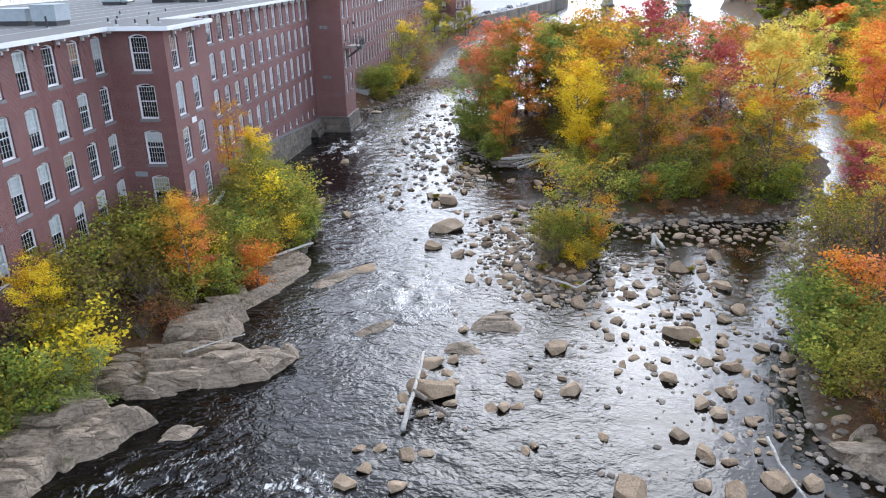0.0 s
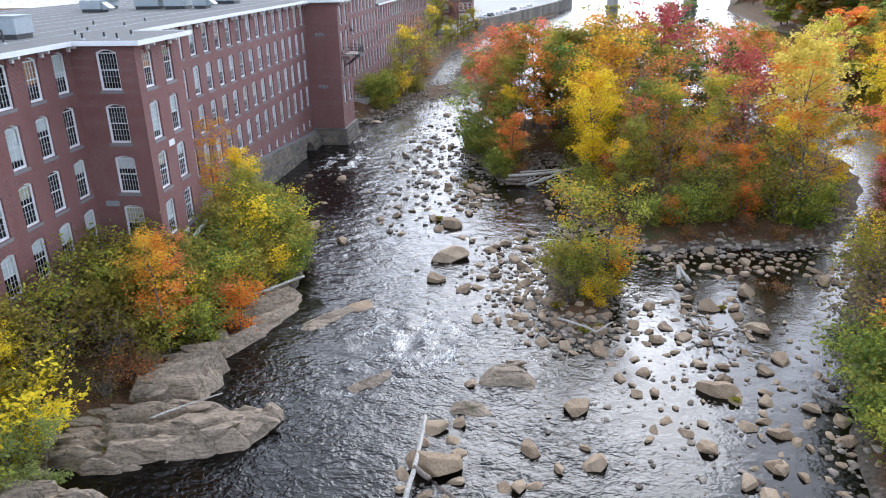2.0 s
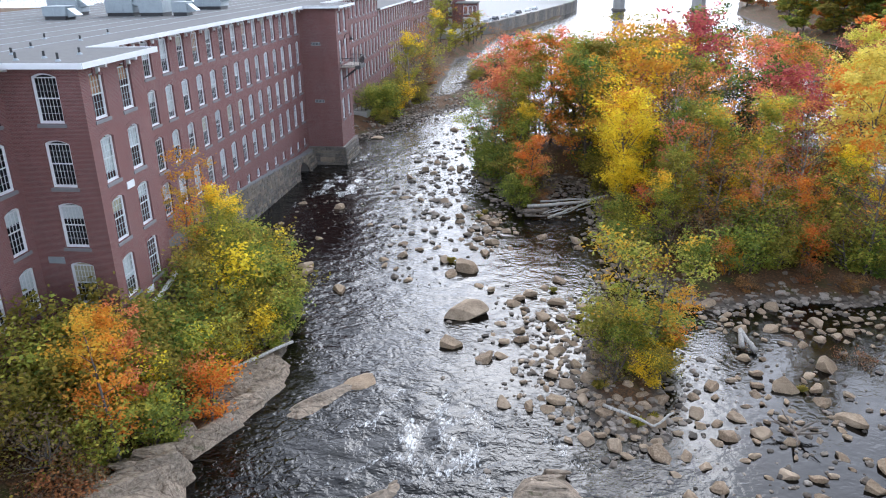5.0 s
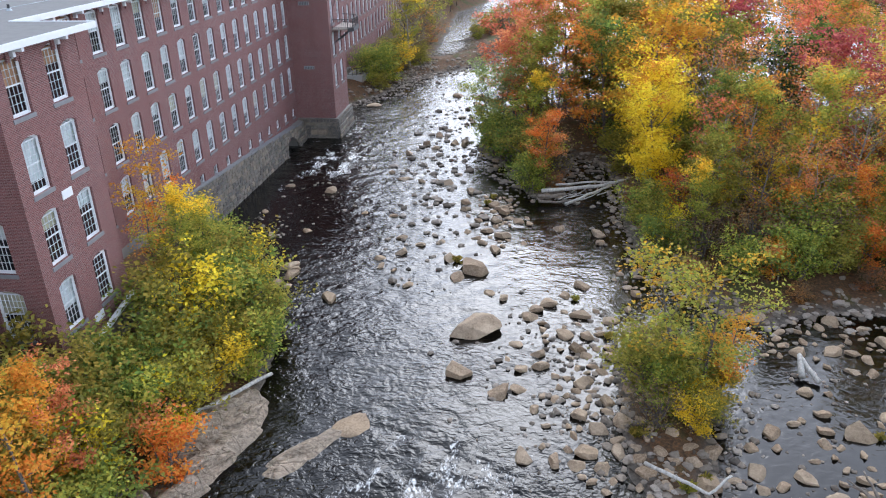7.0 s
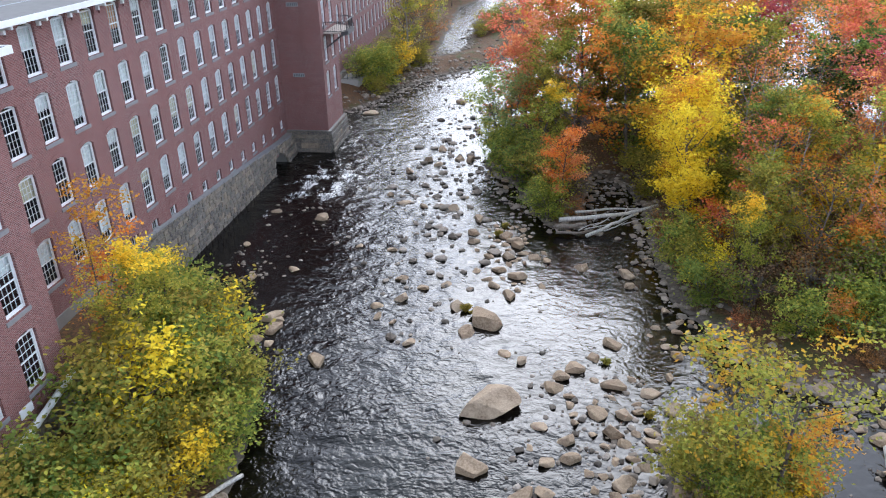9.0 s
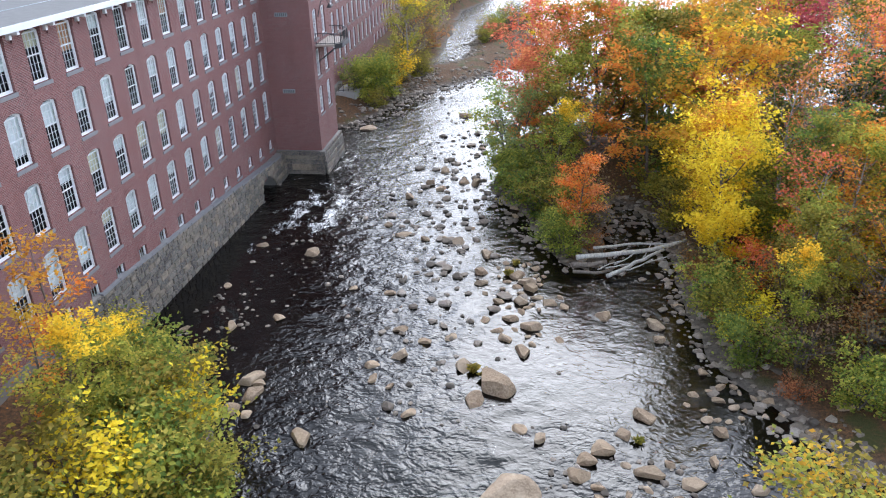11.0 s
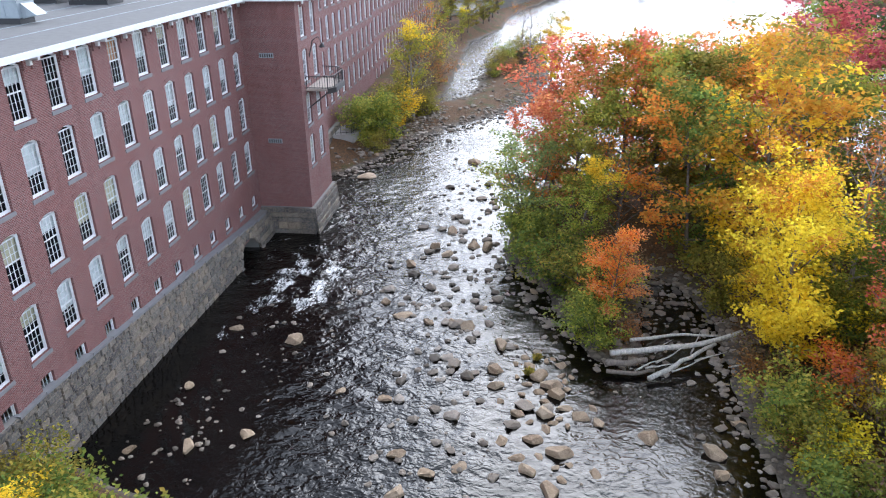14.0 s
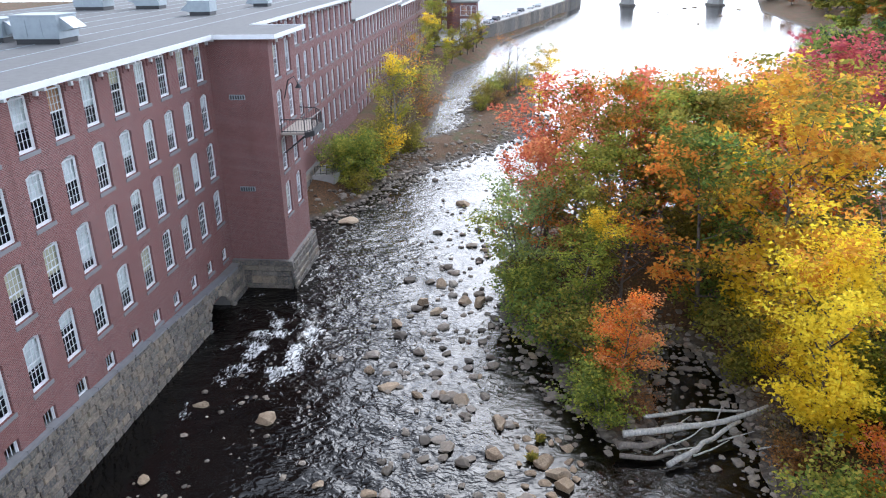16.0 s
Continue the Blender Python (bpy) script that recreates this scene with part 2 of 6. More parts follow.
# river water: dark, tea-brown, with streaked ripples and white water where the bed breaks
w = Mat("river_water", 0.06)
w.b.inputs["IOR"].default_value = 1.33
foam_at = w.t.nodes.new("ShaderNodeAttribute")
foam_at.attribute_name = "foam"
streaks = w.noise(2.5, 6.0, 0.68, vec=w.scaled(w.pos, 1.2, 0.5, 1.0), distort=1.3)
flecks = w.noise(7.0, 4.0, 0.6, vec=w.scaled(w.pos, 1.0, 0.6, 1.0), distort=0.8)
froth = w.math("ADD", w.math("MULTIPLY", streaks, 0.75), w.math("MULTIPLY", flecks, 0.4))
foam = w.ramp(w.math("ADD", w.math("MULTIPLY", foam_at.outputs["Fac"], 0.36), froth), (0.79, (0, 0, 0)), (0.95, (0.95, 0.95, 0.95)))
bedn = w.noise(0.25, 4.0)
w.color(w.mix(foam, w.ramp(bedn, (0.3, (0.0012, 0.0012, 0.0012)), (0.8, (0.006, 0.0045, 0.003))), (0.80, 0.81, 0.80)))
w.rough(w.math("ADD", w.math("MULTIPLY", foam, 0.6), 0.045))
r1 = w.noise(1.0, 2.0, 0.5, vec=w.scaled(w.pos, 0.75, 1.0, 1.0), distort=0.7)
r2 = w.noise(2.7, 2.5, 0.5, vec=w.scaled(w.pos, 0.8, 1.0, 1.0), distort=0.9)
chop_at = w.t.nodes.new("ShaderNodeAttribute")
chop_at.attribute_name = "chop"
calm = w.ramp(w.noise(0.16, 4.0), (0.36, (0.45, 0.45, 0.45)), (0.6, (1, 1, 1)))
w.bump(w.math("MULTIPLY", w.math("ADD", r1, w.math("MULTIPLY", r2, 0.75)), w.math("MULTIPLY", calm, chop_at.outputs["Fac"])), 1.0, 0.19)
WATER = w.m

# ground: leaf litter and soil above, gravel and mud by the water
gm = Mat("leaf_litter_soil", 0.92, spec=0.2)
gz = gm.t.nodes.new("ShaderNodeSeparateXYZ")
gm.link(gm.pos, gz.inputs[0])
lit = gm.ramp(gm.noise(5.5, 6.0, 0.7), (0.3, (0.045, 0.030, 0.020)), (0.5, (0.11, 0.066, 0.036)), (0.62, (0.20, 0.10, 0.045)), (0.78, (0.07, 0.065, 0.025)))
grav = gm.ramp(gm.noise(3.2, 6.0, 0.7), (0.3, (0.05, 0.042, 0.034)), (0.7, (0.20, 0.17, 0.14)))
grass = gm.ramp(gm.noise(0.35, 4.0), (0.52, (0, 0, 0)), (0.62, (0.8, 0.8, 0.8)))
lit = gm.mix(grass, lit, (0.06, 0.07, 0.022))
shore = gm.ramp(gm.math("ADD", gz.outputs[2], gm.math("MULTIPLY", gm.noise(0.8), 0.5)), (0.34, (1, 1, 1)), (0.6, (0, 0, 0)))
gm.color(gm.mix(shore, lit, grav))
gm.bump(gm.noise(7.0, 6.0, 0.7), 0.9, 0.12)
GROUND = gm.m

LEAF = {
    "yellow": leaf_material("yellow_leaves", (0.46, 0.33, 0.012), (0.62, 0.45, 0.015), (0.68, 0.53, 0.03)),
    "gold": leaf_material("golden_leaves", (0.36, 0.17, 0.015), (0.52, 0.30, 0.02), (0.40, 0.30, 0.03)),
    "pale": leaf_material("pale_yellow_leaves", (0.42, 0.36, 0.06), (0.55, 0.46, 0.08), (0.35, 0.30, 0.05)),
    "red": leaf_material("red_leaves", (0.36, 0.095, 0.04), (0.52, 0.17, 0.07), (0.52, 0.25, 0.09)),
    "crimson": leaf_material("crimson_leaves", (0.22, 0.05, 0.045), (0.36, 0.085, 0.07), (0.42, 0.16, 0.10)),
    "orange": leaf_material("orange_leaves", (0.42, 0.12, 0.015), (0.56, 0.20, 0.02), (0.48, 0.28, 0.04)),
    "rust": leaf_material("russet_leaves", (0.16, 0.07, 0.03), (0.28, 0.12, 0.045), (0.34, 0.18, 0.06)),
    "olive": leaf_material("olive_leaves", (0.11, 0.11, 0.022), (0.20, 0.18, 0.03), (0.31, 0.24, 0.04)),
    "lime": leaf_material("yellow_green_leaves", (0.14, 0.17, 0.028), (0.26, 0.28, 0.045), (0.40, 0.34, 0.05)),
    "green": leaf_material("green_leaves", (0.07, 0.11, 0.026), (0.13, 0.18, 0.036), (0.22, 0.24, 0.04)),
    "dark": leaf_material("dark_green_leaves", (0.02, 0.04, 0.014), (0.04, 0.065, 0.02), (0.07, 0.085, 0.025)),
    "willow": leaf_material("grey_green_leaves", (0.13, 0.17, 0.06), (0.22, 0.27, 0.09), (0.30, 0.33, 0.10)),
    "brown": leaf_material("dry_brown_leaves", (0.09, 0.065, 0.04), (0.15, 0.10, 0.06), (0.20, 0.14, 0.07)),
}


# ---- mesh building ----
class Shape:
    """Collects vertices and faces for one mesh."""

    def __init__(self):
        self.v, self.f = [], []

    def face(self, *pts):
        k = len(self.v)
        self.v += [tuple(p) for p in pts]
        self.f.append(tuple(range(k, k + len(pts))))
        return self

    def box(self, x0, y0, z0, x1, y1, z1, m=None):
        k = len(self.v)
        pts = [(x0, y0, z0), (x1, y0, z0), (x1, y1, z0), (x0, y1, z0), (x0, y0, z1), (x1, y0, z1), (x1, y1, z1), (x0, y1, z1)]
        self.v += [tuple(m @ Vector(p)) for p in pts] if m else pts
        self.f += [tuple(k + i for i in q) for q in ((0, 3, 2, 1), (4, 5, 6, 7), (0, 1, 5, 4), (1, 2, 6, 5), (2, 3, 7, 6), (3, 0, 4, 7))]
        return self

    def tube(self, pts, radii, n=7):
        pts = [Vector(p) for p in pts]
        k = len(self.v)
        for i, p in enumerate(pts):
            d = (pts[min(i + 1, len(pts) - 1)] - pts[max(i - 1, 0)]).normalized()
            a = d.orthogonal().normalized()
            b = d.cross(a)
            for j in range(n):
                t = 2 * math.pi * j / n
                self.v.append(tuple(p + (a * math.cos(t) + b * math.sin(t)) * radii[i]))
        for i in range(len(pts) - 1):
            for j in range(n):
                q = k + i * n
                self.f.append((q + j, q + (j + 1) % n, q + n + (j + 1) % n, q + n + j))
        self.f.append(tuple(k + j for j in reversed(range(n))))
        self.f.append(tuple(k + (len(pts) - 1) * n + j for j in range(n)))
        return self

    def data(self, name, mat, smooth=False):
        me = bpy.data.meshes.new(name)
        me.from_pydata(self.v, [], self.f)
        me.materials.append(mat)
        if smooth:
            me.shade_smooth()
        me.update()
        return me


def child(ob, parent, label=""):
    ob.parent = parent
    return tagged(ob, label) if label else ob


def part(name, shape, mat, parent, label="", smooth=False):
    return child(new(name, shape.data(name, mat, smooth)), parent, label)


def thing(name, label, category, shape=None, mat=None, m=None, group="", kind="", smooth=False):
    ob = new(name, shape.data(name, mat, smooth) if shape else None)
    if m:
        ob.matrix_world = m
    return tagged(ob, label, category, group, kind)


rng = random.Random(7)

# ---- ground and water ----
WEST = [(-900, -300), (-22, -300), (-22.5, 10), (-23.4, 23), (-21.6, 26.3), (-21.4, 29), (-22.4, 30.6), (-20.6, 32.6), (-19.2, 34.6), (-18.6, 36.4), (-18.6, 38.5),
        (-18.4, 39.5), (-18.4, 42.2), (-17.4, 46.3), (-16.6, 51), (-16.0, 56), (-16.5, 61), (-20, 66), (-22.8, 71.5), (-29.5, 75), (-29.5, 118), (-25, 121.7),
        (-22.5, 126.5), (-20, 137), (-19.2, 150), (-18.7, 159), (-18.8, 193), (-19.4, 219), (-13.5, 240), (-10.6, 279), (2.7, 331), (24, 426), (28, 520), (-900, 520)]
ISLAND = [(-6.4, 101.5), (-3.5, 96), (-1.2, 88.5), (0.2, 86.5), (2.4, 87.3), (2.8, 91.5), (3.2, 95.5), (4.2, 99.6), (5.7, 98.5), (7.6, 95), (7.9, 91), (8.0, 86.5), (7.4, 80.5), (7.4, 77.5), (8.4, 73), (10.4, 70), (12, 66), (14, 63.9), (19.6, 66.2), (26, 65.6),
          (31, 69), (35, 76), (39, 84), (42, 95), (40, 115), (32, 135), (18, 130), (5, 125), (-3, 120), (-6.5, 110)]
ISLET = [(4.6, 59), (4.6, 50), (5.4, 47.8), (6.9, 46.8), (8.8, 51.3), (9.2, 57), (7, 60.5)]
EAST = [(43, 78.6), (36.6, 72), (30, 62), (27.7, 57.4), (23.2, 45), (20.6, 38.5), (18.9, 32), (19.2, 29), (21.4, 26), (25, 15), (25, -300), (900, -300), (900, 170),
        (90, 190), (72, 150), (60, 115), (50, 95)]
FAR_EAST = [(92, 255), (89, 285), (99, 395), (120, 470), (900, 470), (900, 180), (120, 215)]
BAR = [(-23, 134), (-19.2, 136.8), (-17.3, 141), (-13.4, 144.9), (-9, 151.9), (-4.8, 159.7), (-2.5, 175), (-2, 200), (-1.9, 219.6), (-9.9, 205.5), (-12.7, 196.7), (-13.6, 181), (-13.8, 170.4), (-13.7, 162.8),
       (-17.8, 157.7), (-24, 156)]
NORTH = [(-900, 900), (2500, 900), (2500, 2500), (-900, 2500)]


def inside_distance(px, py, poly):
    """Distance to the outline, positive inside."""
    d = np.full(px.shape, 1e9)
    inside = np.zeros(px.shape, bool)
    for (ax, ay), (bx, by) in zip(poly, poly[1:] + poly[:1]):
        ex, ey = bx - ax, by - ay
        t = np.clip(((px - ax) * ex + (py - ay) * ey) / (ex * ex + ey * ey), 0, 1)
        d = np.minimum(d, np.hypot(px - ax - t * ex, py - ay - t * ey))
        if ay != by:
            inside ^= ((ay > py) != (by > py)) & (px < ex * (py - ay) / (by - ay) + ax)
    return np.where(inside, d, -d)


def ripple(px, py, seed, waves=14, low=0.3, high=2.5):
    """Smooth pseudo-random field from summed sines."""
    r = np.random.RandomState(seed)
    out = np.zeros(px.shape)
    for _ in range(waves):
        k, a, p = r.uniform(low, high), r.uniform(0, 2 * math.pi), r.uniform(0, 6.3)
        out += np.sin(px * k * math.cos(a) + py * k * math.sin(a) + p) / (1 + k)
    return out / math.sqrt(waves)


def land_height(px, py):
    px, py = np.asarray(px, float), np.asarray(py, float)
    h = np.full(px.shape, -1.2)
    wob = ripple(px, py, 3, 16, 0.3, 2.2) * 0.9
    for poly, slope, top in ((WEST, 0.42, 3.4), (ISLAND, 0.22, 1.5), (ISLET, 0.3, 0.7), (EAST, 0.30, 2.6), (FAR_EAST, 0.2, 4.0), (BAR, 0.2, 1.0), (NORTH, 0.2, 6.0)):
        d = inside_distance(px, py, poly) + wob * 0.8
        h = np.maximum(h, np.clip(0.05 + d * slope, -1.2, top))
    return h + np.where(h > 0.1, ripple(px, py, 5, 18, 0.8, 4.0) * 0.16, 0)


def stretch(lo, hi, step, far_lo, far_hi):
    mid = list(np.arange(lo, hi + step, step))
    a, s = [], step
    x = lo
    while x > far_lo:
        s *= 1.35
        x -= s
        a.append(x)
    b, s, x = [], step, mid[-1]
    while x < far_hi:
        s *= 1.35
        x += s
        b.append(x)
    return np.array(a[::-1] + mid + b)


def sheet(name, xs, ys, zs, mat):
    nx, ny = len(xs), len(ys)
    gx, gy = np.meshgrid(xs, ys)
    co = np.stack([gx, gy, zs], -1).reshape(-1, 3)
    idx = np.arange(nx * ny).reshape(ny, nx)
    quads = np.stack([idx[:-1, :-1], idx[:-1, 1:], idx[1:, 1:], idx[1:, :-1]], -1).reshape(-1, 4)
    me = bpy.data.meshes.new(name)
    me.from_pydata(co.tolist(), [], quads.tolist())
    me.materials.append(mat)
    me.shade_smooth()
    me.update()
    return me


gxs, gys = stretch(-45, 60, 0.7, -2400, 2400), stretch(8, 215, 0.7, -600, 2400)
GX, GY = np.meshgrid(gxs, gys)
LAND = land_height(GX, GY)
tagged(new("ground", sheet("ground", gxs, gys, LAND, GROUND)), "leaf-strewn soil banks and river bed with gravel edges", "ground", kind="structure")

wxs, wys = stretch(-30, 42, 0.29, -1200, 2400), stretch(20, 128, 0.29, -400, 2400)
WX, WY = np.meshgrid(wxs, wys)
RAPIDS = [(-21.5, 95.5, 5.0, 8.0, 0.95), (-4.2, 46.0, 5.0, 5.0, 0.85), (-15.0, 25.2, 4.5, 2.3, 0.6), (-14, 108, 8, 14, 0.45), (-4, 66, 3.0, 6, 0.3), (-9, 82, 9, 20, 0.36), (5, 44, 5, 3, 0.36)]
# crests of white water: from, to, half width, strength
CRESTS = [(-3.9, 50.7, -5.1, 42.3), (-2.9, 49.6, -0.5, 45.9), (-4.0, 50.1, -6.8, 44.9), (-6.9, 51.1, -8.8, 46.8), (-6.8, 44.9, -9.0, 42.3), (-1.9, 43.4, -0.9, 41.8), (1.4, 47.1, 3.1, 44.8),
          (-8.9, 47.3, -9.9, 46.1), (-5.3, 49.4, -6.8, 46.4), (-4.0, 46.7, -4.3, 41.9), (-12.7, 26.5, -18.4, 22.7), (-14.8, 25.6, -16.5, 23.1), (-11.4, 27.1, -13.6, 25.0)]
CRESTS_NORTH = [(-21.6, 97.2, -25.4, 95.2), (-20.4, 100.9, -21.7, 96.4), (-21.8, 94.0, -22.5, 91.4), (-19.2, 102.9, -19.6, 97.8), (-25.2, 88.2, -24.8, 86.3), (-18.0, 108.6, -18.5, 100.1),
                (-23.6, 90.3, -22.4, 89.7), (-25.3, 103.6, -26.9, 102.9), (-17.7, 100.1, -20.7, 98.6), (-19.3, 96.5, -20.1, 93.4), (-21.8, 112.2, -21.3, 106.0), (-19.7, 94.9, -20.5, 89.9)]
CRESTS_SOUTH = [(-7.6, 25.5, -5.4, 24.0), (-9.3, 23.9, -6.5, 23.9), (-7.9, 24.6, -8.0, 23.4), (-8.5, 40.2, -7.6, 39.5), (-17.5, 24.4, -14.0, 22.4), (-13.5, 24.6, -11.5, 23.2)]
foam_values = np.zeros(WX.shape)
for cx, cy, rx, ry, s in RAPIDS:
    foam_values = np.maximum(foam_values, s * np.exp(-(((WX - cx) / rx) ** 2 + ((WY - cy) / ry) ** 2)))
def chop(px, py, seed, n, low, high):
    """Short waves whose crests lie across the stream."""
    r = np.random.RandomState(seed)
    out = np.zeros(px.shape)
    wx, wy = px + ripple(px, py, seed + 1, 8, 0.2, 0.8) * 1.2, py + ripple(px, py, seed + 2, 8, 0.2, 0.8) * 1.2
    for _ in range(n):
        k, a, p = r.uniform(low, high), math.pi / 2 + r.normal(0, 0.75), r.uniform(0, 6.3)
        out += np.sin(wx * k * math.cos(a) + wy * k * math.sin(a) + p) / k
    return out / math.sqrt(n)


# white water breaks on the crests of the standing waves
standing = ripple(WX, WY, 31, 24, 1.2, 4.2)
foam_values *= np.clip(0.55 + 0.4 * standing / standing.std(), 0, 1.0)
bend_x, bend_y = WX + ripple(WX, WY, 21, 12, 0.5, 2.0) * 0.5, WY + ripple(WX, WY, 22, 12, 0.5, 2.0) * 0.5
for rows, width in ((CRESTS, 0.5), (CRESTS_NORTH, 0.42), (CRESTS_SOUTH, 0.8)):
    for ax, ay, bx, by in rows:
        ex, ey = bx - ax, by - ay
        t = np.clip(((bend_x - ax) * ex + (bend_y - ay) * ey) / (ex * ex + ey * ey), 0, 1)
        d = np.hypot(bend_x - ax - t * ex, bend_y - ay - t * ey)
        foam_values = np.maximum(foam_values, (0.66 - 0.15 * t) * np.exp(-(d / (width * (0.6 + 0.7 * t))) ** 2))


# quiet pools: under the wall, off the island, in the east channel
upper = 1 / (1 + np.exp(-(WY - 60) / 3.0))
lane = 1 / (1 + np.exp((WX + 10 + 2.0 * ripple(WX, WY, 41, 8, 0.1, 0.4)) / 2.2))
east = 1 / (1 + np.exp(-(WX - 8.5) / 1.2))
chop_values = upper * (0.30 + 0.75 * lane) + (1 - upper) * (0.62 - 0.5 * east)
for cx, cy, rx, ry, s in ((-25, 79, 9.0, 15, 0.9), (2.0, 73, 5.0, 6.0, 0.7), (4.5, 81, 4, 3.5, 0.7), (13, 44, 6, 12, 0.55), (-12, 120, 5, 6, 0.5), (-26, 30, 8, 8, 0.5), (3, 30, 6, 5, 0.45), (2.5, 58, 2.5, 6, 0.8)):
    chop_values = np.minimum(chop_values, 1 - s * np.exp(-(np.abs((WX - cx) / rx) ** 2.4 + np.abs((WY - cy) / ry) ** 2.4)))
quiet = 0.45 + 0.55 * np.clip(ripple(WX, WY, 17, 10, 0.08, 0.3) * 1.4 + 0.6, 0, 1)
waves = chop(WX, WY, 11, 26, 2.2, 7.5) * 0.12 * quiet * chop_values + chop(WX, WY, 12, 18, 2.5, 8.0) * np.clip(foam_values, 0, 1) * 0.42
waves *= np.clip((150 - np.abs(WY - 80)) / 60, 0, 1)
water_mesh = sheet("water", wxs, wys, waves, WATER)
attr = water_mesh.attributes.new("foam", "FLOAT", "POINT")
attr.data.foreach_set("value", np.clip(foam_values, 0, 1.4).ravel().astype(np.float32))
attr = water_mesh.attributes.new("chop", "FLOAT", "POINT")
attr.data.foreach_set("value", chop_values.ravel().astype(np.float32))
tagged(new("water", water_mesh), "dark shallow river with ripples and white water", "river", kind="structure")

# ---- the mill ----
WALL_X, FACE_X, EAVE = -28.2, -23.6, 19.62
SILLS = (5.78, 9.39, 13.0, 16.62)
BAY = 2.92
WIN_W, WIN_H, RISE = 1.42, 2.72, 0.2
ALONG_Y = pose(0, 0, 0, 0, 0, 90)


def arch(w, h, rise, n=6):
    """Top edge of a window with a shallow arch, from left to right."""
    return [(-w / 2 + w * i / n, h - rise + rise * (1 - (2 * i / n - 1) ** 2)) for i in range(n + 1)]


def wall_shape(length, z0, z1, openings, depth=0.32):
    """A wall in its own plane: u along x, outside at y = 0 towards -y. openings: (u, z, w, h, rise)."""
    s = Shape()
    columns = {}
    for o in openings:
        columns.setdefault((round(o[0], 3), o[2]), []).append(o)
    u = 0.0
    for (cu, cw), col in sorted(columns.items()):
        a, b = cu - cw / 2, cu + cw / 2
        s.face((u, 0, z0), (a, 0, z0), (a, 0, z1), (u, 0, z1))
        z = z0
        low = [(a, 0, z), (b, 0, z)]
        for _, oz, w, h, rise in sorted(col, key=lambda o: o[1]):
            top = [(cu + x, oz + y) for x, y in arch(w, h, rise)]
            s.face(*low, (b, 0, oz), (a, 0, oz))
            low = [(x, 0, y) for x, y in top]
            ring = [(a, oz), (b, oz)] + top[::-1]
            for (p, q), (p2, q2) in zip(ring, ring[1:] + ring[:1]):
                s.face((p, 0, q), (p, depth, q), (p2, depth, q2), (p2, 0, q2))
        s.face(*low, (b, 0, z1), (a, 0, z1))
        u = b
    s.face((u, 0, z0), (length, 0, z0), (length, 0, z1), (u, 0, z1))
    return s


def solid(name, verts, faces, depth, mat):
    """Flat faces that share vertices, in the plane y = 0, thickened backwards into one piece."""
    n = len(verts)
    v = [(x, 0.0, z) for x, z in verts] + [(x, depth, z) for x, z in verts]
    f = [tuple(q) for q in faces]
    edges = {}
    for q in faces:
        for a, b in zip(q, q[1:] + q[:1]):
            edges[(a, b)] = True
    for a, b in edges:
        if (b, a) not in edges:
            f.append((b, a, n + a, n + b))
    me = bpy.data.meshes.new(name)
    me.from_pydata(v, [], f)
    me.materials.append(mat)
    return me


def frame_mesh(w, h, rise, b=0.09):
    """Outer frame with its arched head, as one ring."""
    outer = [(-w / 2, 0), (w / 2, 0)] + arch(w, h, rise)[::-1]
    inner = [(-w / 2 + b, b), (w / 2 - b, b)] + [(x * (w - 2 * b) / w, z - b) for x, z in arch(w, h, rise)[::-1]]
    n = len(outer)
    return solid("window", outer + inner, [[i, (i + 1) % n, n + (i + 1) % n, n + i] for i in range(n)], 0.1, WHITE)


def sash_mesh(name, x0, x1, z0, z1, cols, rows, rail=0.065, bar=0.011):
    """A sash: rails, stiles and glazing bars in one lattice."""
    def cuts(a, b, n):
        out = [a, a + rail]
        for i in range(1, n):
            c = a + rail + (b - a - 2 * rail) * i / n
            out += [c - bar / 2, c + bar / 2]
        return out + [b - rail, b]
    xs, zs = cuts(x0, x1, cols), cuts(z0, z1, rows)
    verts = [(x, z) for z in zs for x in xs]
    k = len(xs)
    faces = [[j * k + i, j * k + i + 1, (j + 1) * k + i + 1, (j + 1) * k + i] for j in range(len(zs) - 1) for i in range(k - 1) if i % 2 == 0 or j % 2 == 0]
    return solid(name, verts, faces, 0.045, WHITE)


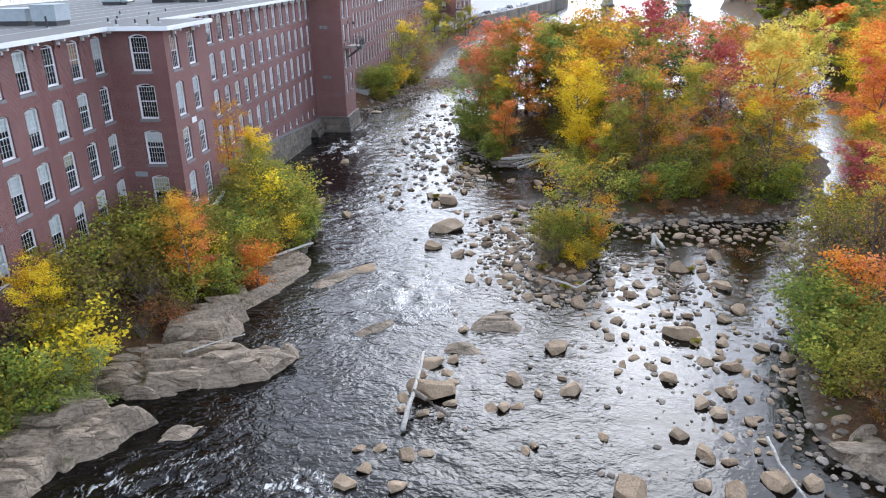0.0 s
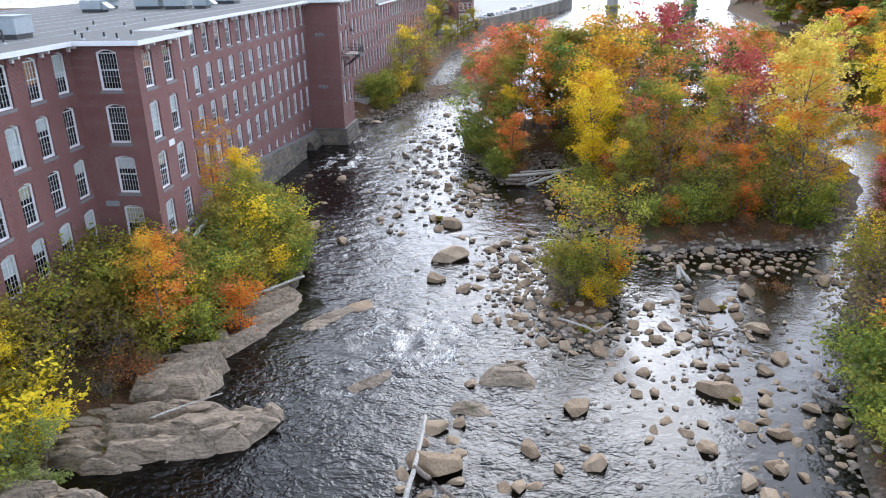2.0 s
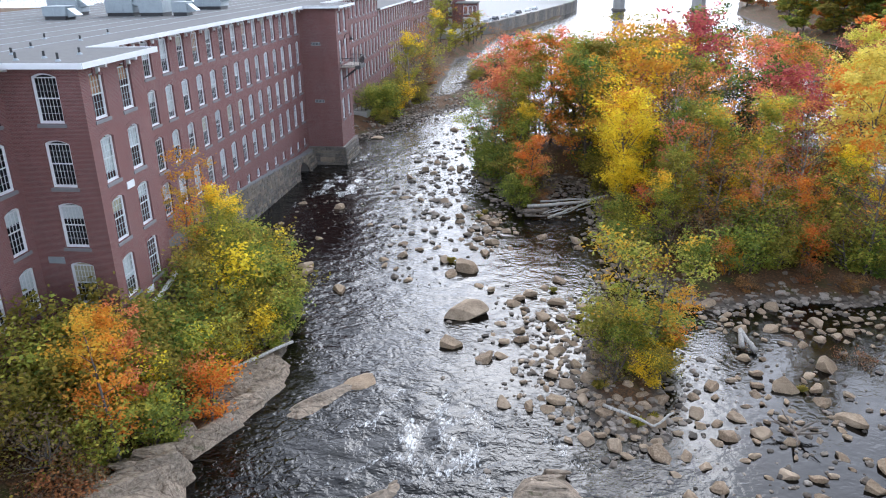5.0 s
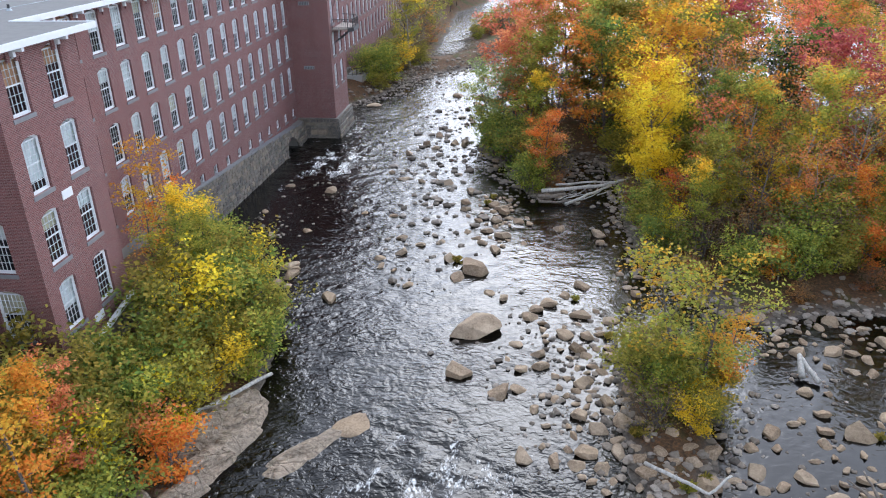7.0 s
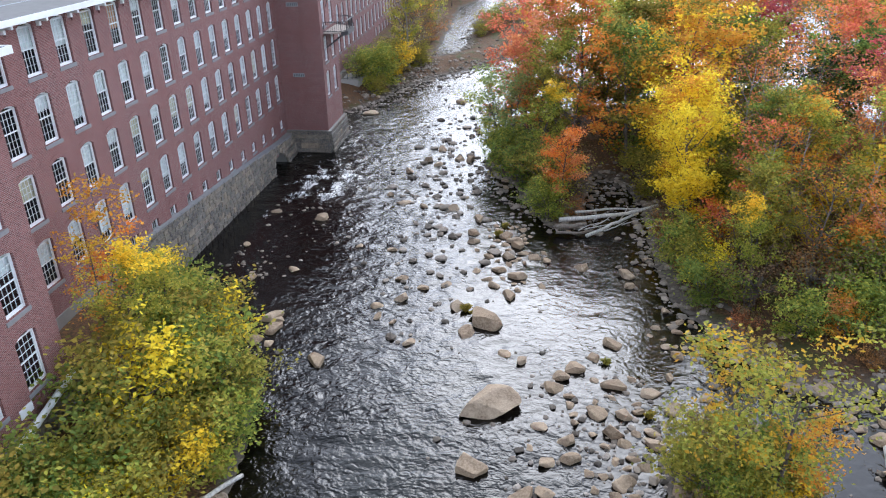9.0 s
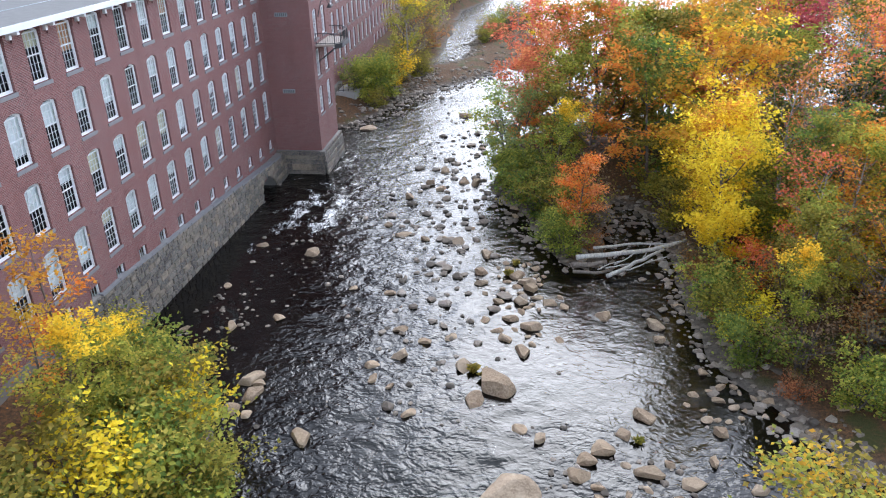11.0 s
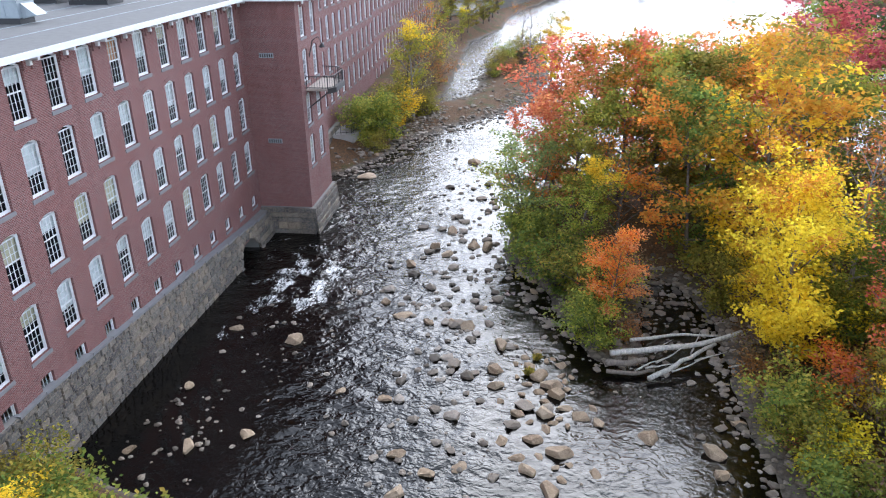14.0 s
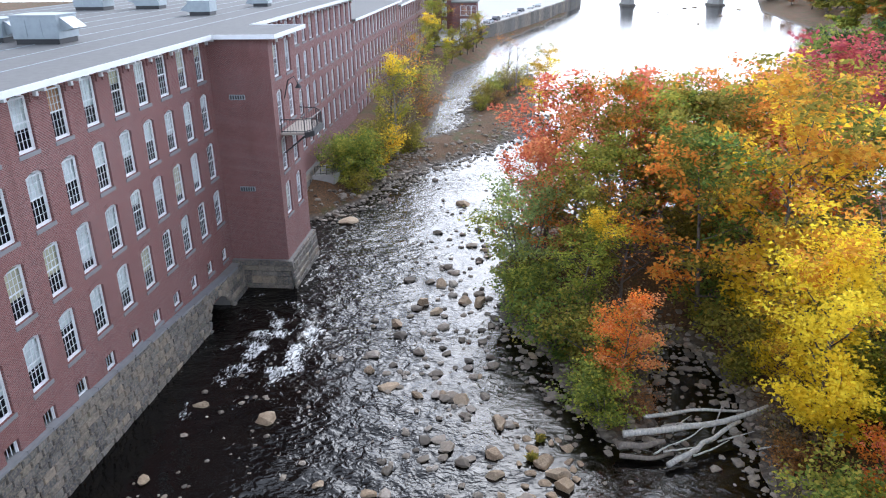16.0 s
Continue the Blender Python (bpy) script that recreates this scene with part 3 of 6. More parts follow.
class WindowKind:
    def __init__(self, w, h, rise, cols=4, rows=3):
        self.w, self.h, self.rise = w, h, rise
        self.frame = frame_mesh(w, h, rise)
        self.upper = sash_mesh("upper_sash", -w / 2 + 0.08, w / 2 - 0.08, h * 0.49, h - rise - 0.02, cols, rows) if rows > 1 else None
        self.lower = sash_mesh("lower_sash", -w / 2 + 0.08, w / 2 - 0.08, 0.08, h * 0.51 if rows > 1 else h - rise - 0.02, cols, rows)
        p = Shape()
        p.face(*[(x, 0.085, z) for x, z in [(-w / 2 + 0.05, 0.05), (w / 2 - 0.05, 0.05)] + arch(w - 0.1, h - 0.04, rise)[::-1]])
        self.pane = p.data("pane", GLASS)
        self.sill = Shape().box(-w / 2 - 0.1, -0.05, -0.2, w / 2 + 0.1, 0.25, -0.003).data("sill", SILL)
        lint = Shape()
        outer = [(x * 1.16, z + 0.24) for x, z in arch(w, h, rise)]
        inner = arch(w, h, rise)
        for i in range(len(inner) - 1):
            (a, b), (c, d), (e, f), (g2, h2) = inner[i], inner[i + 1], outer[i + 1], outer[i]
            lint.face((a, -0.02, b), (c, -0.02, d), (e, -0.02, f), (g2, -0.02, h2))
            lint.face((g2, -0.02, h2), (e, -0.02, f), (e, 0.0, f), (g2, 0.0, h2))
        self.lintel = lint.data("brick_arch", BRICK)
        self.blinds = []
        for mat in (BLIND, BLIND, CREAM, TAN):
            for cover in (0.36, 0.5, 0.62, 0.8):
                sh = Shape().box(-w / 2 + 0.06, 0.13, h * (1 - cover), w / 2 - 0.06, 0.15, h - rise * 0.9)
                self.blinds.append(sh.data("blind", mat))

    def put(self, parent, m, blind):
        ob = child(new("window", self.frame), parent)
        ob.matrix_basis = m
        for name, me in (("pane", self.pane), ("sill", self.sill), ("brick_arch", self.lintel)):
            o = child(new(name, me), ob)
            o.matrix_basis = pose(0, 0, 0)
            if name == "pane":
                o.visible_shadow = False
            else:
                o.matrix_basis = pose(0, -0.14, 0)
        if self.upper:
            child(new("upper_sash", self.upper), ob).matrix_basis = pose(0, 0.015, 0)
        child(new("lower_sash", self.lower), ob).matrix_basis = pose(0, 0.035, 0)
        if blind is not None:
            child(new("blind", self.blinds[blind]), ob)
        return ob


STD = WindowKind(WIN_W, WIN_H, RISE)
WIDE = WindowKind(1.5, WIN_H, RISE, 6, 3)
SMALL = WindowKind(1.04, 0.98, 0.05, 3, 1)


def pick_blind(row, kind=None):
    r = rng.random()
    if kind is WIDE and row > 1:
        return None
    if r < 0.12:
        return None
    # tan blinds here stand in for warm lit interiors
    if row == 3 and r < 0.45:
        return 12 + rng.randrange(3)
    return (8 if r > 0.82 else 0) + rng.randrange(4) + (4 if r < 0.5 else 0)


def windowed_wall(parent, name, m, length, z0, z1, openings):
    """openings: (kind, u, z, row)."""
    wall = part(name, wall_shape(length, z0, z1, [(u, z, k.w, k.h, k.rise) for k, u, z, row in openings]), BRICK, parent)
    wall.matrix_basis = m
    for k, u, z, row in openings:
        k.put(parent, m @ pose(u, 0.14, z), pick_blind(row, k) if k is not SMALL else None)
    return wall


mill = thing("mill_building", "long four-storey red-brick mill with white sash windows on a granite base", "mill")
# the near wing, from its south end to the stair tower
W0, W1, TOWER = 4.0, 49.7, 6.7
cols = [48.4 - BAY * i for i in range(15)]
windowed_wall(mill, "wall", pose(WALL_X, W0, 0) @ ALONG_Y, W1 - W0, 1.0, EAVE,
              [(STD, y - W0, z, r) for y in cols for r, z in enumerate(SILLS)])
# the stair tower: its south and river sides
windowed_wall(mill, "wall", pose(WALL_X, W1, 0), FACE_X - WALL_X, 1.0, EAVE, [(WIDE, -25.65 - WALL_X, z, r) for r, z in enumerate(SILLS)])
windowed_wall(mill, "wall", pose(FACE_X, W1, 0) @ ALONG_Y, TOWER, 4.6, EAVE, [(STD, u, z, r) for u in (1.6, 4.6) for r, z in enumerate(SILLS)])
windowed_wall(mill, "wall", pose(FACE_X, W1 + TOWER, 0) @ pose(0, 0, 0, 0, 0, 180), FACE_X - WALL_X, 1.0, EAVE, [])
# the main range
M0, M1 = W1 + TOWER, 105.1
cols = [103.5 - 2.89 * i for i in range(16)]
openings = [(STD, y - M0, z, r) for y in cols for r, z in enumerate((5.9, 9.55, 13.18, 16.78))]
# small cellar windows under the columns, stepping down with the base
openings += [(SMALL, y - M0, 3.75 - (y - 77.7) * 0.033, 0) for y in cols[:13]]
wall = part("wall", wall_shape(M1 - M0, 5.35, EAVE, [(u, z, k.w, k.h, k.rise) for k, u, z, r in openings if k is STD]), BRICK, mill)
wall.matrix_basis = pose(WALL_X, M0, 0) @ ALONG_Y
low = part("wall", wall_shape(M1 - M0, 0.6, 5.35, [(u, z, k.w, k.h, k.rise) for k, u, z, r in openings if k is SMALL]), BRICK, mill)
low.matrix_basis = pose(WALL_X, M0, 0) @ ALONG_Y
for k, u, z, r in openings:
    k.put(mill, pose(WALL_X, M0, 0) @ ALONG_Y @ pose(u, 0.14, z), pick_blind(r) if k is STD else None)
# the second tower
T0, T1 = M1, 111.9
windowed_wall(mill, "wall", pose(WALL_X, T0, 0), FACE_X - WALL_X, 2.2, EAVE, [])
windowed_wall(mill, "wall", pose(FACE_X, T0, 0) @ ALONG_Y, T1 - T0, 2.2, EAVE, [(STD, u, z, r) for u in (1.7, 4.7) for r, z in enumerate(SILLS)])
windowed_wall(mill, "wall", pose(FACE_X, T1, 0) @ pose(0, 0, 0, 0, 0, 180), FACE_X - WALL_X, 1.0, EAVE, [])
# the range beyond it
N0, N1 = T1, 155.5
cols = [N0 + 1.7 + BAY * i for i in range(15)]
windowed_wall(mill, "wall", pose(WALL_X, N0, 0) @ ALONG_Y, N1 - N0, 1.0, EAVE, [(STD, y - N0, z, r) for y in cols for r, z in enumerate(SILLS)])
BACK = -62
part("wall", Shape().face((BACK, W0, 0), (BACK, N1, 0), (BACK, N1, EAVE), (BACK, W0, EAVE)), BRICK, mill)
part("wall", Shape().face((BACK, W0, 0), (WALL_X, W0, 0), (WALL_X, W0, EAVE), (BACK, W0, EAVE)), BRICK, mill)
part("wall", Shape().face((BACK, N1, 0), (WALL_X, N1, 0), (WALL_X, N1, EAVE), (BACK, N1, EAVE)), BRICK, mill)
# rooms behind the windows: their shade is put into near-black floors and backing
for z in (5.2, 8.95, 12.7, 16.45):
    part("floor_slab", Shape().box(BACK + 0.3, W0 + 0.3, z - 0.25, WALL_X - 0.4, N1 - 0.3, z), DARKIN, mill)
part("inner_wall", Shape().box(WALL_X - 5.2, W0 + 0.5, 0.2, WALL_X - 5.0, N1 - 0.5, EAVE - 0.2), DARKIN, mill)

# roof with its overhang and white edge
OUT = 0.75
outline = [(BACK, W0 - OUT), (WALL_X + OUT, W0 - OUT), (WALL_X + OUT, W1 - OUT), (FACE_X + OUT, W1 - OUT), (FACE_X + OUT, W1 + TOWER + OUT), (WALL_X + OUT, W1 + TOWER + OUT), (WALL_X + OUT, T0 - OUT),
           (FACE_X + OUT, T0 - OUT), (FACE_X + OUT, T1 + OUT), (WALL_X + OUT, T1 + OUT), (WALL_X + OUT, N1 + OUT), (BACK, N1 + OUT)]


def slab(outline, z0, z1):
    s = Shape()
    s.face(*[(x, y, z1) for x, y in outline])
    s.face(*[(x, y, z0) for x, y in outline[::-1]])
    for (a, b), (c, d) in zip(outline, outline[1:] + outline[:1]):
        s.face((a, b, z0), (c, d, z0), (c, d, z1), (a, b, z1))
    return s


part("roof", slab(outline, EAVE + 0.05, EAVE + 0.28), ROOFING, mill, "pale grey flat membrane roof")
for (a, b), (c, d) in zip(outline[1:-2], outline[2:-1]):
    if abs(a - c) < 0.01:
        part("fascia", Shape().box(a, min(b, d) - 0.03, EAVE + 0.02, a + 0.06, max(b, d) + 0.03, EAVE + 0.33), WHITE, mill)
    else:
        part("fascia", Shape().box(min(a, c), b - (0.06 if b in (W1 - OUT, T0 - OUT) else 0), EAVE + 0.02, max(a, c), b + (0.0 if b in (W1 - OUT, T0 - OUT) else 0.06), EAVE + 0.33), WHITE, mill)
bracket = Shape().box(-0.09, -OUT + 0.08, -0.18, 0.09, 0, 0.03).box(-0.09, -0.22, -0.42, 0.09, 0, -0.18).data("eave_bracket", WHITE)
corbel = Shape().box(-0.11, -0.1, -0.62, 0.11, 0, 0.0).data("brick_corbel", BRICK)
for a, b, x in ((W0, W1, WALL_X), (W1, W1 + TOWER, FACE_X), (W1 + TOWER, T0, WALL_X), (T0, T1, FACE_X), (T1, N1, WALL_X)):
    for i in range(max(2, int((b - a) / BAY))):
        y = a + (b - a) * (i + 0.5) / max(2, int((b - a) / BAY)) if b - a < 10 else b - 0.2 - BAY * i
        for me, off in ((bracket, 0.0), (corbel, -0.31), (corbel, 0.31)):
            o = child(new(me.name.split(".")[0], me), mill)
            o.matrix_basis = pose(x, y + off, EAVE) @ ALONG_Y
for x in np.arange(-31.5, BACK, -3.0):
    part("roof_seam", Shape().box(x, W0, EAVE + 0.28, x + 0.07, N1, EAVE + 0.30), METAL, mill)

# ---- lower mills further along ----


def far_mill(x, y0, y1, back, eave, rows, label, bay=2.9, roof=ROOFING):
    b = thing("mill_building", label, "mill")
    n = int((y1 - y0 - 1.5) / bay)
    windowed_wall(b, "wall", pose(x, y0, 0) @ ALONG_Y, y1 - y0, 0.5, eave, [(STD, 1.6 + bay * i, eave - 3.05 - 3.75 * r, r) for i in range(n) for r in range(rows)])
    south_cols = [u for u in np.arange(2.0, x - back - 1, 4.0)]
    windowed_wall(b, "wall", pose(back, y0, 0), x - back, 0.5, eave, [(STD, u, eave - 3.05 - 3.75 * r, r) for u in south_cols[-3:] for r in range(rows)])
    part("wall", Shape().face((back, y1, 0), (x, y1, 0), (x, y1, eave), (back, y1, eave)), BRICK, b)
    part("wall", Shape().face((back, y0, 0), (back, y1, 0), (back, y1, eave), (back, y0, eave)), BRICK, b)
    part("roof", Shape().box(back, y0 - 0.5, eave + 0.02, x + 0.6, y1 + 0.5, eave + 0.3), roof, b)
    part("fascia", Shape().box(x + 0.6, y0 - 0.5, eave, x + 0.66, y1 + 0.5, eave + 0.34), WHITE, b)
    # added near-black sheet, its colour giving the shade of the rooms
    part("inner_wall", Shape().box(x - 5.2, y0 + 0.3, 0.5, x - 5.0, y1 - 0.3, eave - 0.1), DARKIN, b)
    return b


far_mill(WALL_X - 0.1, 156.2, 199, -60, 16.6, 4, "red-brick mill range with a pale flat roof beside the river")
far_mill(WALL_X - 0.4, 201, 262, -60, 15.6, 3, "distant red-brick mill range with white windows")
tower2 = far_mill(WALL_X + 6.5, 270, 281, -40, 19, 4, "tall brick mill block at the end of the row")

# granite base of the main range, splayed towards the river


def stone_mesh(seed):
    """One rough block, unit size, centred on its face (y = 0 outside towards -y)."""
    r = random.Random(seed)
    s = Shape()
    back = [(-0.5, 0.5, -0.5), (0.5, 0.5, -0.5), (0.5, 0.5, 0.5), (-0.5, 0.5, 0.5)]
    mid = [(x * 0.985, 0.0, z * 0.975) for x, _, z in back]
    front = [(x * r.uniform(0.8, 0.92), -0.28 - r.uniform(0, 0.2), z * r.uniform(0.76, 0.9)) for x, _, z in back]
    s.v = back + mid + front
    for k in (0, 4):
        for i in range(4):
            j = (i + 1) % 4
            s.f.append((k + i, k + j, k + 4 + j, k + 4 + i))
    s.f.append((8, 9, 10, 11))
    return s.data("stone", STONE)


STONES = [stone_mesh(i) for i in range(7)]


def stone_courses(parent, frame_at, length, z0, top, skip=None, coarse=1.0):
    """Lays blocks on a face. frame_at(u, z) gives the pose of the face there; top(u) is the height of the masonry."""
    z = z0
    while z < top(0) or z < top(length):
        h = rng.uniform(0.34, 0.56) * coarse
        u = rng.uniform(-0.4, 0.0)
        while u < length:
            w = rng.uniform(0.5, 1.35) * coarse
            a, b = max(u, 0), min(u + w, length)
            u += w
            c = (a + b) / 2
            t = top(c)
            if b - a < 0.12 or z > t - 0.1 or (skip and skip(c, z + h / 2)):
                continue
            hh = min(h, t - z)
            o = child(new("stone", rng.choice(STONES)), parent)
            o.matrix_basis = frame_at(c, z + hh / 2) @ Matrix.Diagonal((b - a - 0.025, 0.16, hh - 0.025, 1))
        z += h


base = thing("granite_wall", "rough grey granite retaining wall under the mill, stained dark by water", "stone wall")


def lerp(a, b, t):
    return a + (b - a) * min(1, max(0, t))


def base_x(y, z):
    low = lerp(-28.02, -27.0, (y - 70) / 30)
    high = lerp(-28.1, -27.75, (y - 70) / 30)
    return lerp(low, high, (z + 0.4) / 3.5)


def base_top(y):
    return lerp(4.15, 3.4, (y - 74) / 12) if y < 86 else lerp(3.4, 2.1, (y - 86) / 17)


B0, B1 = 56.0, 105.0
core = Shape()
ys = list(np.linspace(B0, 97.0, 15)) + [97.0001, 101.4] + [101.4001, B1]
for a, b in zip(ys, ys[1:]):
    over = 97.0 < a < 101.3
    z0 = 1.55 if over else -1.2
    ta, tb = base_top(a), base_top(b)
    core.face((base_x(a, z0) - 0.07, a, z0), (base_x(b, z0) - 0.07, b, z0), (base_x(b, tb) - 0.07, b, tb), (base_x(a, ta) - 0.07, a, ta))
    core.face((base_x(a, ta) - 0.07, a, ta), (base_x(b, tb) - 0.07, b, tb), (-28.6, b, tb + 0.12), (-28.6, a, ta + 0.12))
for y in (97.0, 101.4):
    core.face((-27.2, y, -1.2), (-33, y, -1.2), (-33, y, 1.6), (-27.6, y, 1.6))
core.face((-27.5, 97, 1.56), (-27.5, 101.4, 1.56), (-33, 101.4, 1.56), (-33, 97, 1.56))
core.face((-33, 97, -1.2), (-33, 101.4, -1.2), (-33, 101.4, 1.6), (-33, 97, 1.6))
part("mortar_core", core, GROUT, base)
arch_c, arch_r = 99.2, 2.2


def in_arch(u, z):
    return math.hypot(u + B0 - arch_c, max(0.0, z + 0.5)) < arch_r + 0.05


def base_frame(u, z):
    y = B0 + u
    return pose(base_x(y, z), y, z) @ ALONG_Y


stone_courses(base, base_frame, B1 - B0, -0.5, lambda u: base_top(B0 + u), lambda u, z: in_arch(u, z) or u < 13)
for i in range(11):
    a = math.pi * (i + 0.5) / 11
    o = child(new("arch_stone", STONES[i % 7]), base)
    y, z = arch_c - math.cos(a) * (arch_r + 0.12), -0.5 + math.sin(a) * (arch_r + 0.12)
    o.matrix_basis = pose(base_x(y, z) + 0.03, y, z) @ ALONG_Y @ pose(0, 0, 0, 0, math.degrees(a) - 90, 0) @ Matrix.Diagonal((0.58, 0.2, 0.5, 1))
for i in range(16):
    y = 73 + i * 2.0
    cop = part("coping_stone", Shape().box(-0.99, -0.06, -0.1, 0.99, 0.5, 0.06), SILL, base)
    cop.matrix_basis = pose(base_x(y, base_top(y)) + 0.02, y, base_top(y)) @ ALONG_Y @ pose(0, 0, 0, 0, math.degrees(math.atan((base_top(y + 1) - base_top(y - 1)) / -2.0)), 0)

footing = thing("tower_footing", "mossy granite block footing of the brick tower", "stone wall")
FX = FACE_X + 0.3
part("mortar_core", Shape().box(WALL_X - 0.3, T0 - 0.28, -1.2, FX - 0.06, T1 + 0.3, 2.38), GROUT, footing)
stone_courses(footing, lambda u, z: pose(FX + (2.4 - z) * 0.1, T0 - 0.4 + u, z) @ ALONG_Y, T1 - T0 + 0.7, -0.5, lambda u: 2.4, None, 1.2)
stone_courses(footing, lambda u, z: pose(WALL_X + u, T0 - 0.34 - (2.4 - z) * 0.05, z), FX - WALL_X, -0.5, lambda u: 2.4, None, 1.2)
near_footing = thing("tower_footing", "granite block footing of the stair tower behind shrubs", "stone wall")
part("mortar_core", Shape().box(WALL_X - 0.3, W1 - 0.1, 0.5, FACE_X + 0.1, W1 + TOWER + 0.1, 4.6), GROUT, near_footing)
stone_courses(near_footing, lambda u, z: pose(FACE_X + 0.16, W1 - 0.1 + u, z) @ ALONG_Y, TOWER + 0.2, 1.4, lambda u: 4.6, None, 1.3)
far_base = thing("granite_wall", "low granite base of the far mill range", "stone wall")
part("mortar_core", Shape().box(WALL_X - 0.3, T1 + 0.31, -1.0, WALL_X + 0.4, 132, 3.2), GROUT, far_base)
stone_courses(far_base, lambda u, z: pose(WALL_X + 0.46, T1 + 0.4 + u, z) @ ALONG_Y, 19, -0.4, lambda u: 3.2, None, 1.7)

# ---- trees ----


def leaf_mesh(name, centres, size, mat, seed, droop=0.25):
    """Many small folded leaves round the given points."""
    r = np.random.RandomState(seed)
    n = len(centres)
    c = np.asarray(centres)
    d = r.normal(size=(n, 3))
    d[:, 2] *= 0.45
    d /= np.linalg.norm(d, axis=1)[:, None]
    up = r.normal(size=(n, 3)) * 0.55 + np.array([0.0, 0.0, 1.0])
    e = np.cross(up, d)
    e /= np.linalg.norm(e, axis=1)[:, None] + 1e-9
    s = (size * r.uniform(0.55, 1.25, n))[:, None]
    tip = c + d * s
    tip[:, 2] -= droop * s[:, 0]
    v = np.stack([c - d * s, c + e * s * 0.62, tip, c - e * s * 0.62], 1).reshape(-1, 3)
    me = bpy.data.meshes.new(name)
    me.from_pydata(v.tolist(), [], np.arange(4 * n).reshape(-1, 4).tolist())
    me.materials.append(mat)
    me.update()
    return me


def grow(seed, height, spread, limbs, depth=2, lean=0.0, stems=1, low=0.25):
    """Limbs as lists of points and radii, and the twig ends that carry leaves."""
    r = random.Random(seed)
    segs, tips = [], []

    def limb(p, d, length, rad, level):
        pts, radii = [p], [rad]
        k = 4 if level < depth else 2
        for i in range(k):
            d = (d + Vector((r.gauss(0, 0.16), r.gauss(0, 0.16), r.gauss(0.05, 0.1)))).normalized()
            p = p + d * length / k
            pts.append(p)
            radii.append(rad * (1 - 0.8 * (i + 1) / k))
            if level < depth and i >= 1:
                for _ in range(2):
                    side = (d + Vector((r.gauss(0, 0.75), r.gauss(0, 0.75), r.gauss(0.1, 0.4)))).normalized()
                    limb(p, side, length * r.uniform(0.4, 0.62), rad * 0.45, level + 1)
            if level >= depth - 1:
                tips.append(p)
        segs.append((pts, radii, 5 if level else 6))

    for s in range(stems):
        a0 = r.uniform(0, 6.3)
        out = 0.0 if stems == 1 else r.uniform(0.15, 0.4)
        d = Vector((math.cos(a0) * out + lean, math.sin(a0) * out, 1)).normalized()
        p = Vector((math.cos(a0) * out * 0.5, math.sin(a0) * out * 0.5, -0.3))
        h = height * r.uniform(0.75, 1.0) if stems > 1 else height
        rad = 0.011 * height + 0.03
        pts, radii = [p], [rad * 1.5]
        steps = 8
        for i in range(steps):
            d = (d + Vector((r.gauss(0, 0.05), r.gauss(0, 0.05), 0.06))).normalized()
            p = p + d * (h * 0.9) / steps
            pts.append(p)
            radii.append(rad * (1 - 0.88 * (i + 1) / steps))
        segs.append((pts, radii, 8))
        for i in range(limbs):
            f = low + (1 - low) * (i + r.random()) / limbs
            q = f * steps
            j = min(int(q), steps - 1)
            at = pts[j].lerp(pts[j + 1], q - j)
            a = i * 2.4 + r.uniform(-0.5, 0.5)
            shape = 0.22 + 0.78 * math.sin(math.pi * min(1.0, 0.12 + 0.92 * (1 - f) ** 0.8))
            up = 0.25 + 0.9 * f
            limb(at, Vector((math.cos(a), math.sin(a), up)).normalized(), spread * shape * r.uniform(0.8, 1.2), rad * (1 - f) * 0.5 + 0.02, 1)
        tips.append(pts[-1])
    return segs, tips


def make_tree(name, label, leafs, height, spread, leaves, size, seed, limbs=14, depth=2, lean=0.0, stems=1, low=0.25, bark=BARK, fuzz=0.42, category="tree"):
    """leafs: (leaf kind, share) pairs; each kind is a crown mesh of its own."""
    t = thing(name, label, category)
    segs, tips = grow(seed, height, spread * 0.86, limbs, depth, lean, stems, low)
    k = height / (max(p.z for p in tips) + fuzz * 0.5)
    up = Matrix(((1, 0, 0), (0, 1, 0), (0, 0, k)))
    segs = [([up @ p for p in pts], radii, n) for pts, radii, n in segs]
    tips = [up @ p for p in tips]
    sh = Shape()
    keep = [s for s in segs if s[1][0] > (0.014 if depth > 2 else 0.03) or s[2] > 5]
    for pts, radii, n in keep:
        sh.tube(pts, radii, n if radii[0] > 0.07 else 3)
    part("trunk", sh, bark, t, smooth=True)
    r = np.random.RandomState(seed)
    tips = np.array([tuple(p) for p in tips])
    order = np.argsort(tips @ r.normal(size=3) + r.normal(size=len(tips)) * spread * 0.35)
    start = 0
    for kind, share in leafs:
        count = int(len(tips) * share)
        mine = tips[order[start:start + count]]
        start += count
        if not len(mine):
            continue
        weight = r.uniform(0.05, 1.0, len(mine)) ** 1.8
        idx = r.choice(len(mine), int(leaves * share * 1.05), p=weight / weight.sum())
        c = mine[idx] + r.normal(size=(len(idx), 3)) * fuzz * np.array([0.7, 0.7, 0.34])
        c[:, 2] = np.maximum(c[:, 2], 0.12)
        child(new("crown", leaf_mesh("crown", c, size * 0.72, LEAF[kind], seed + start)), t)
    return t


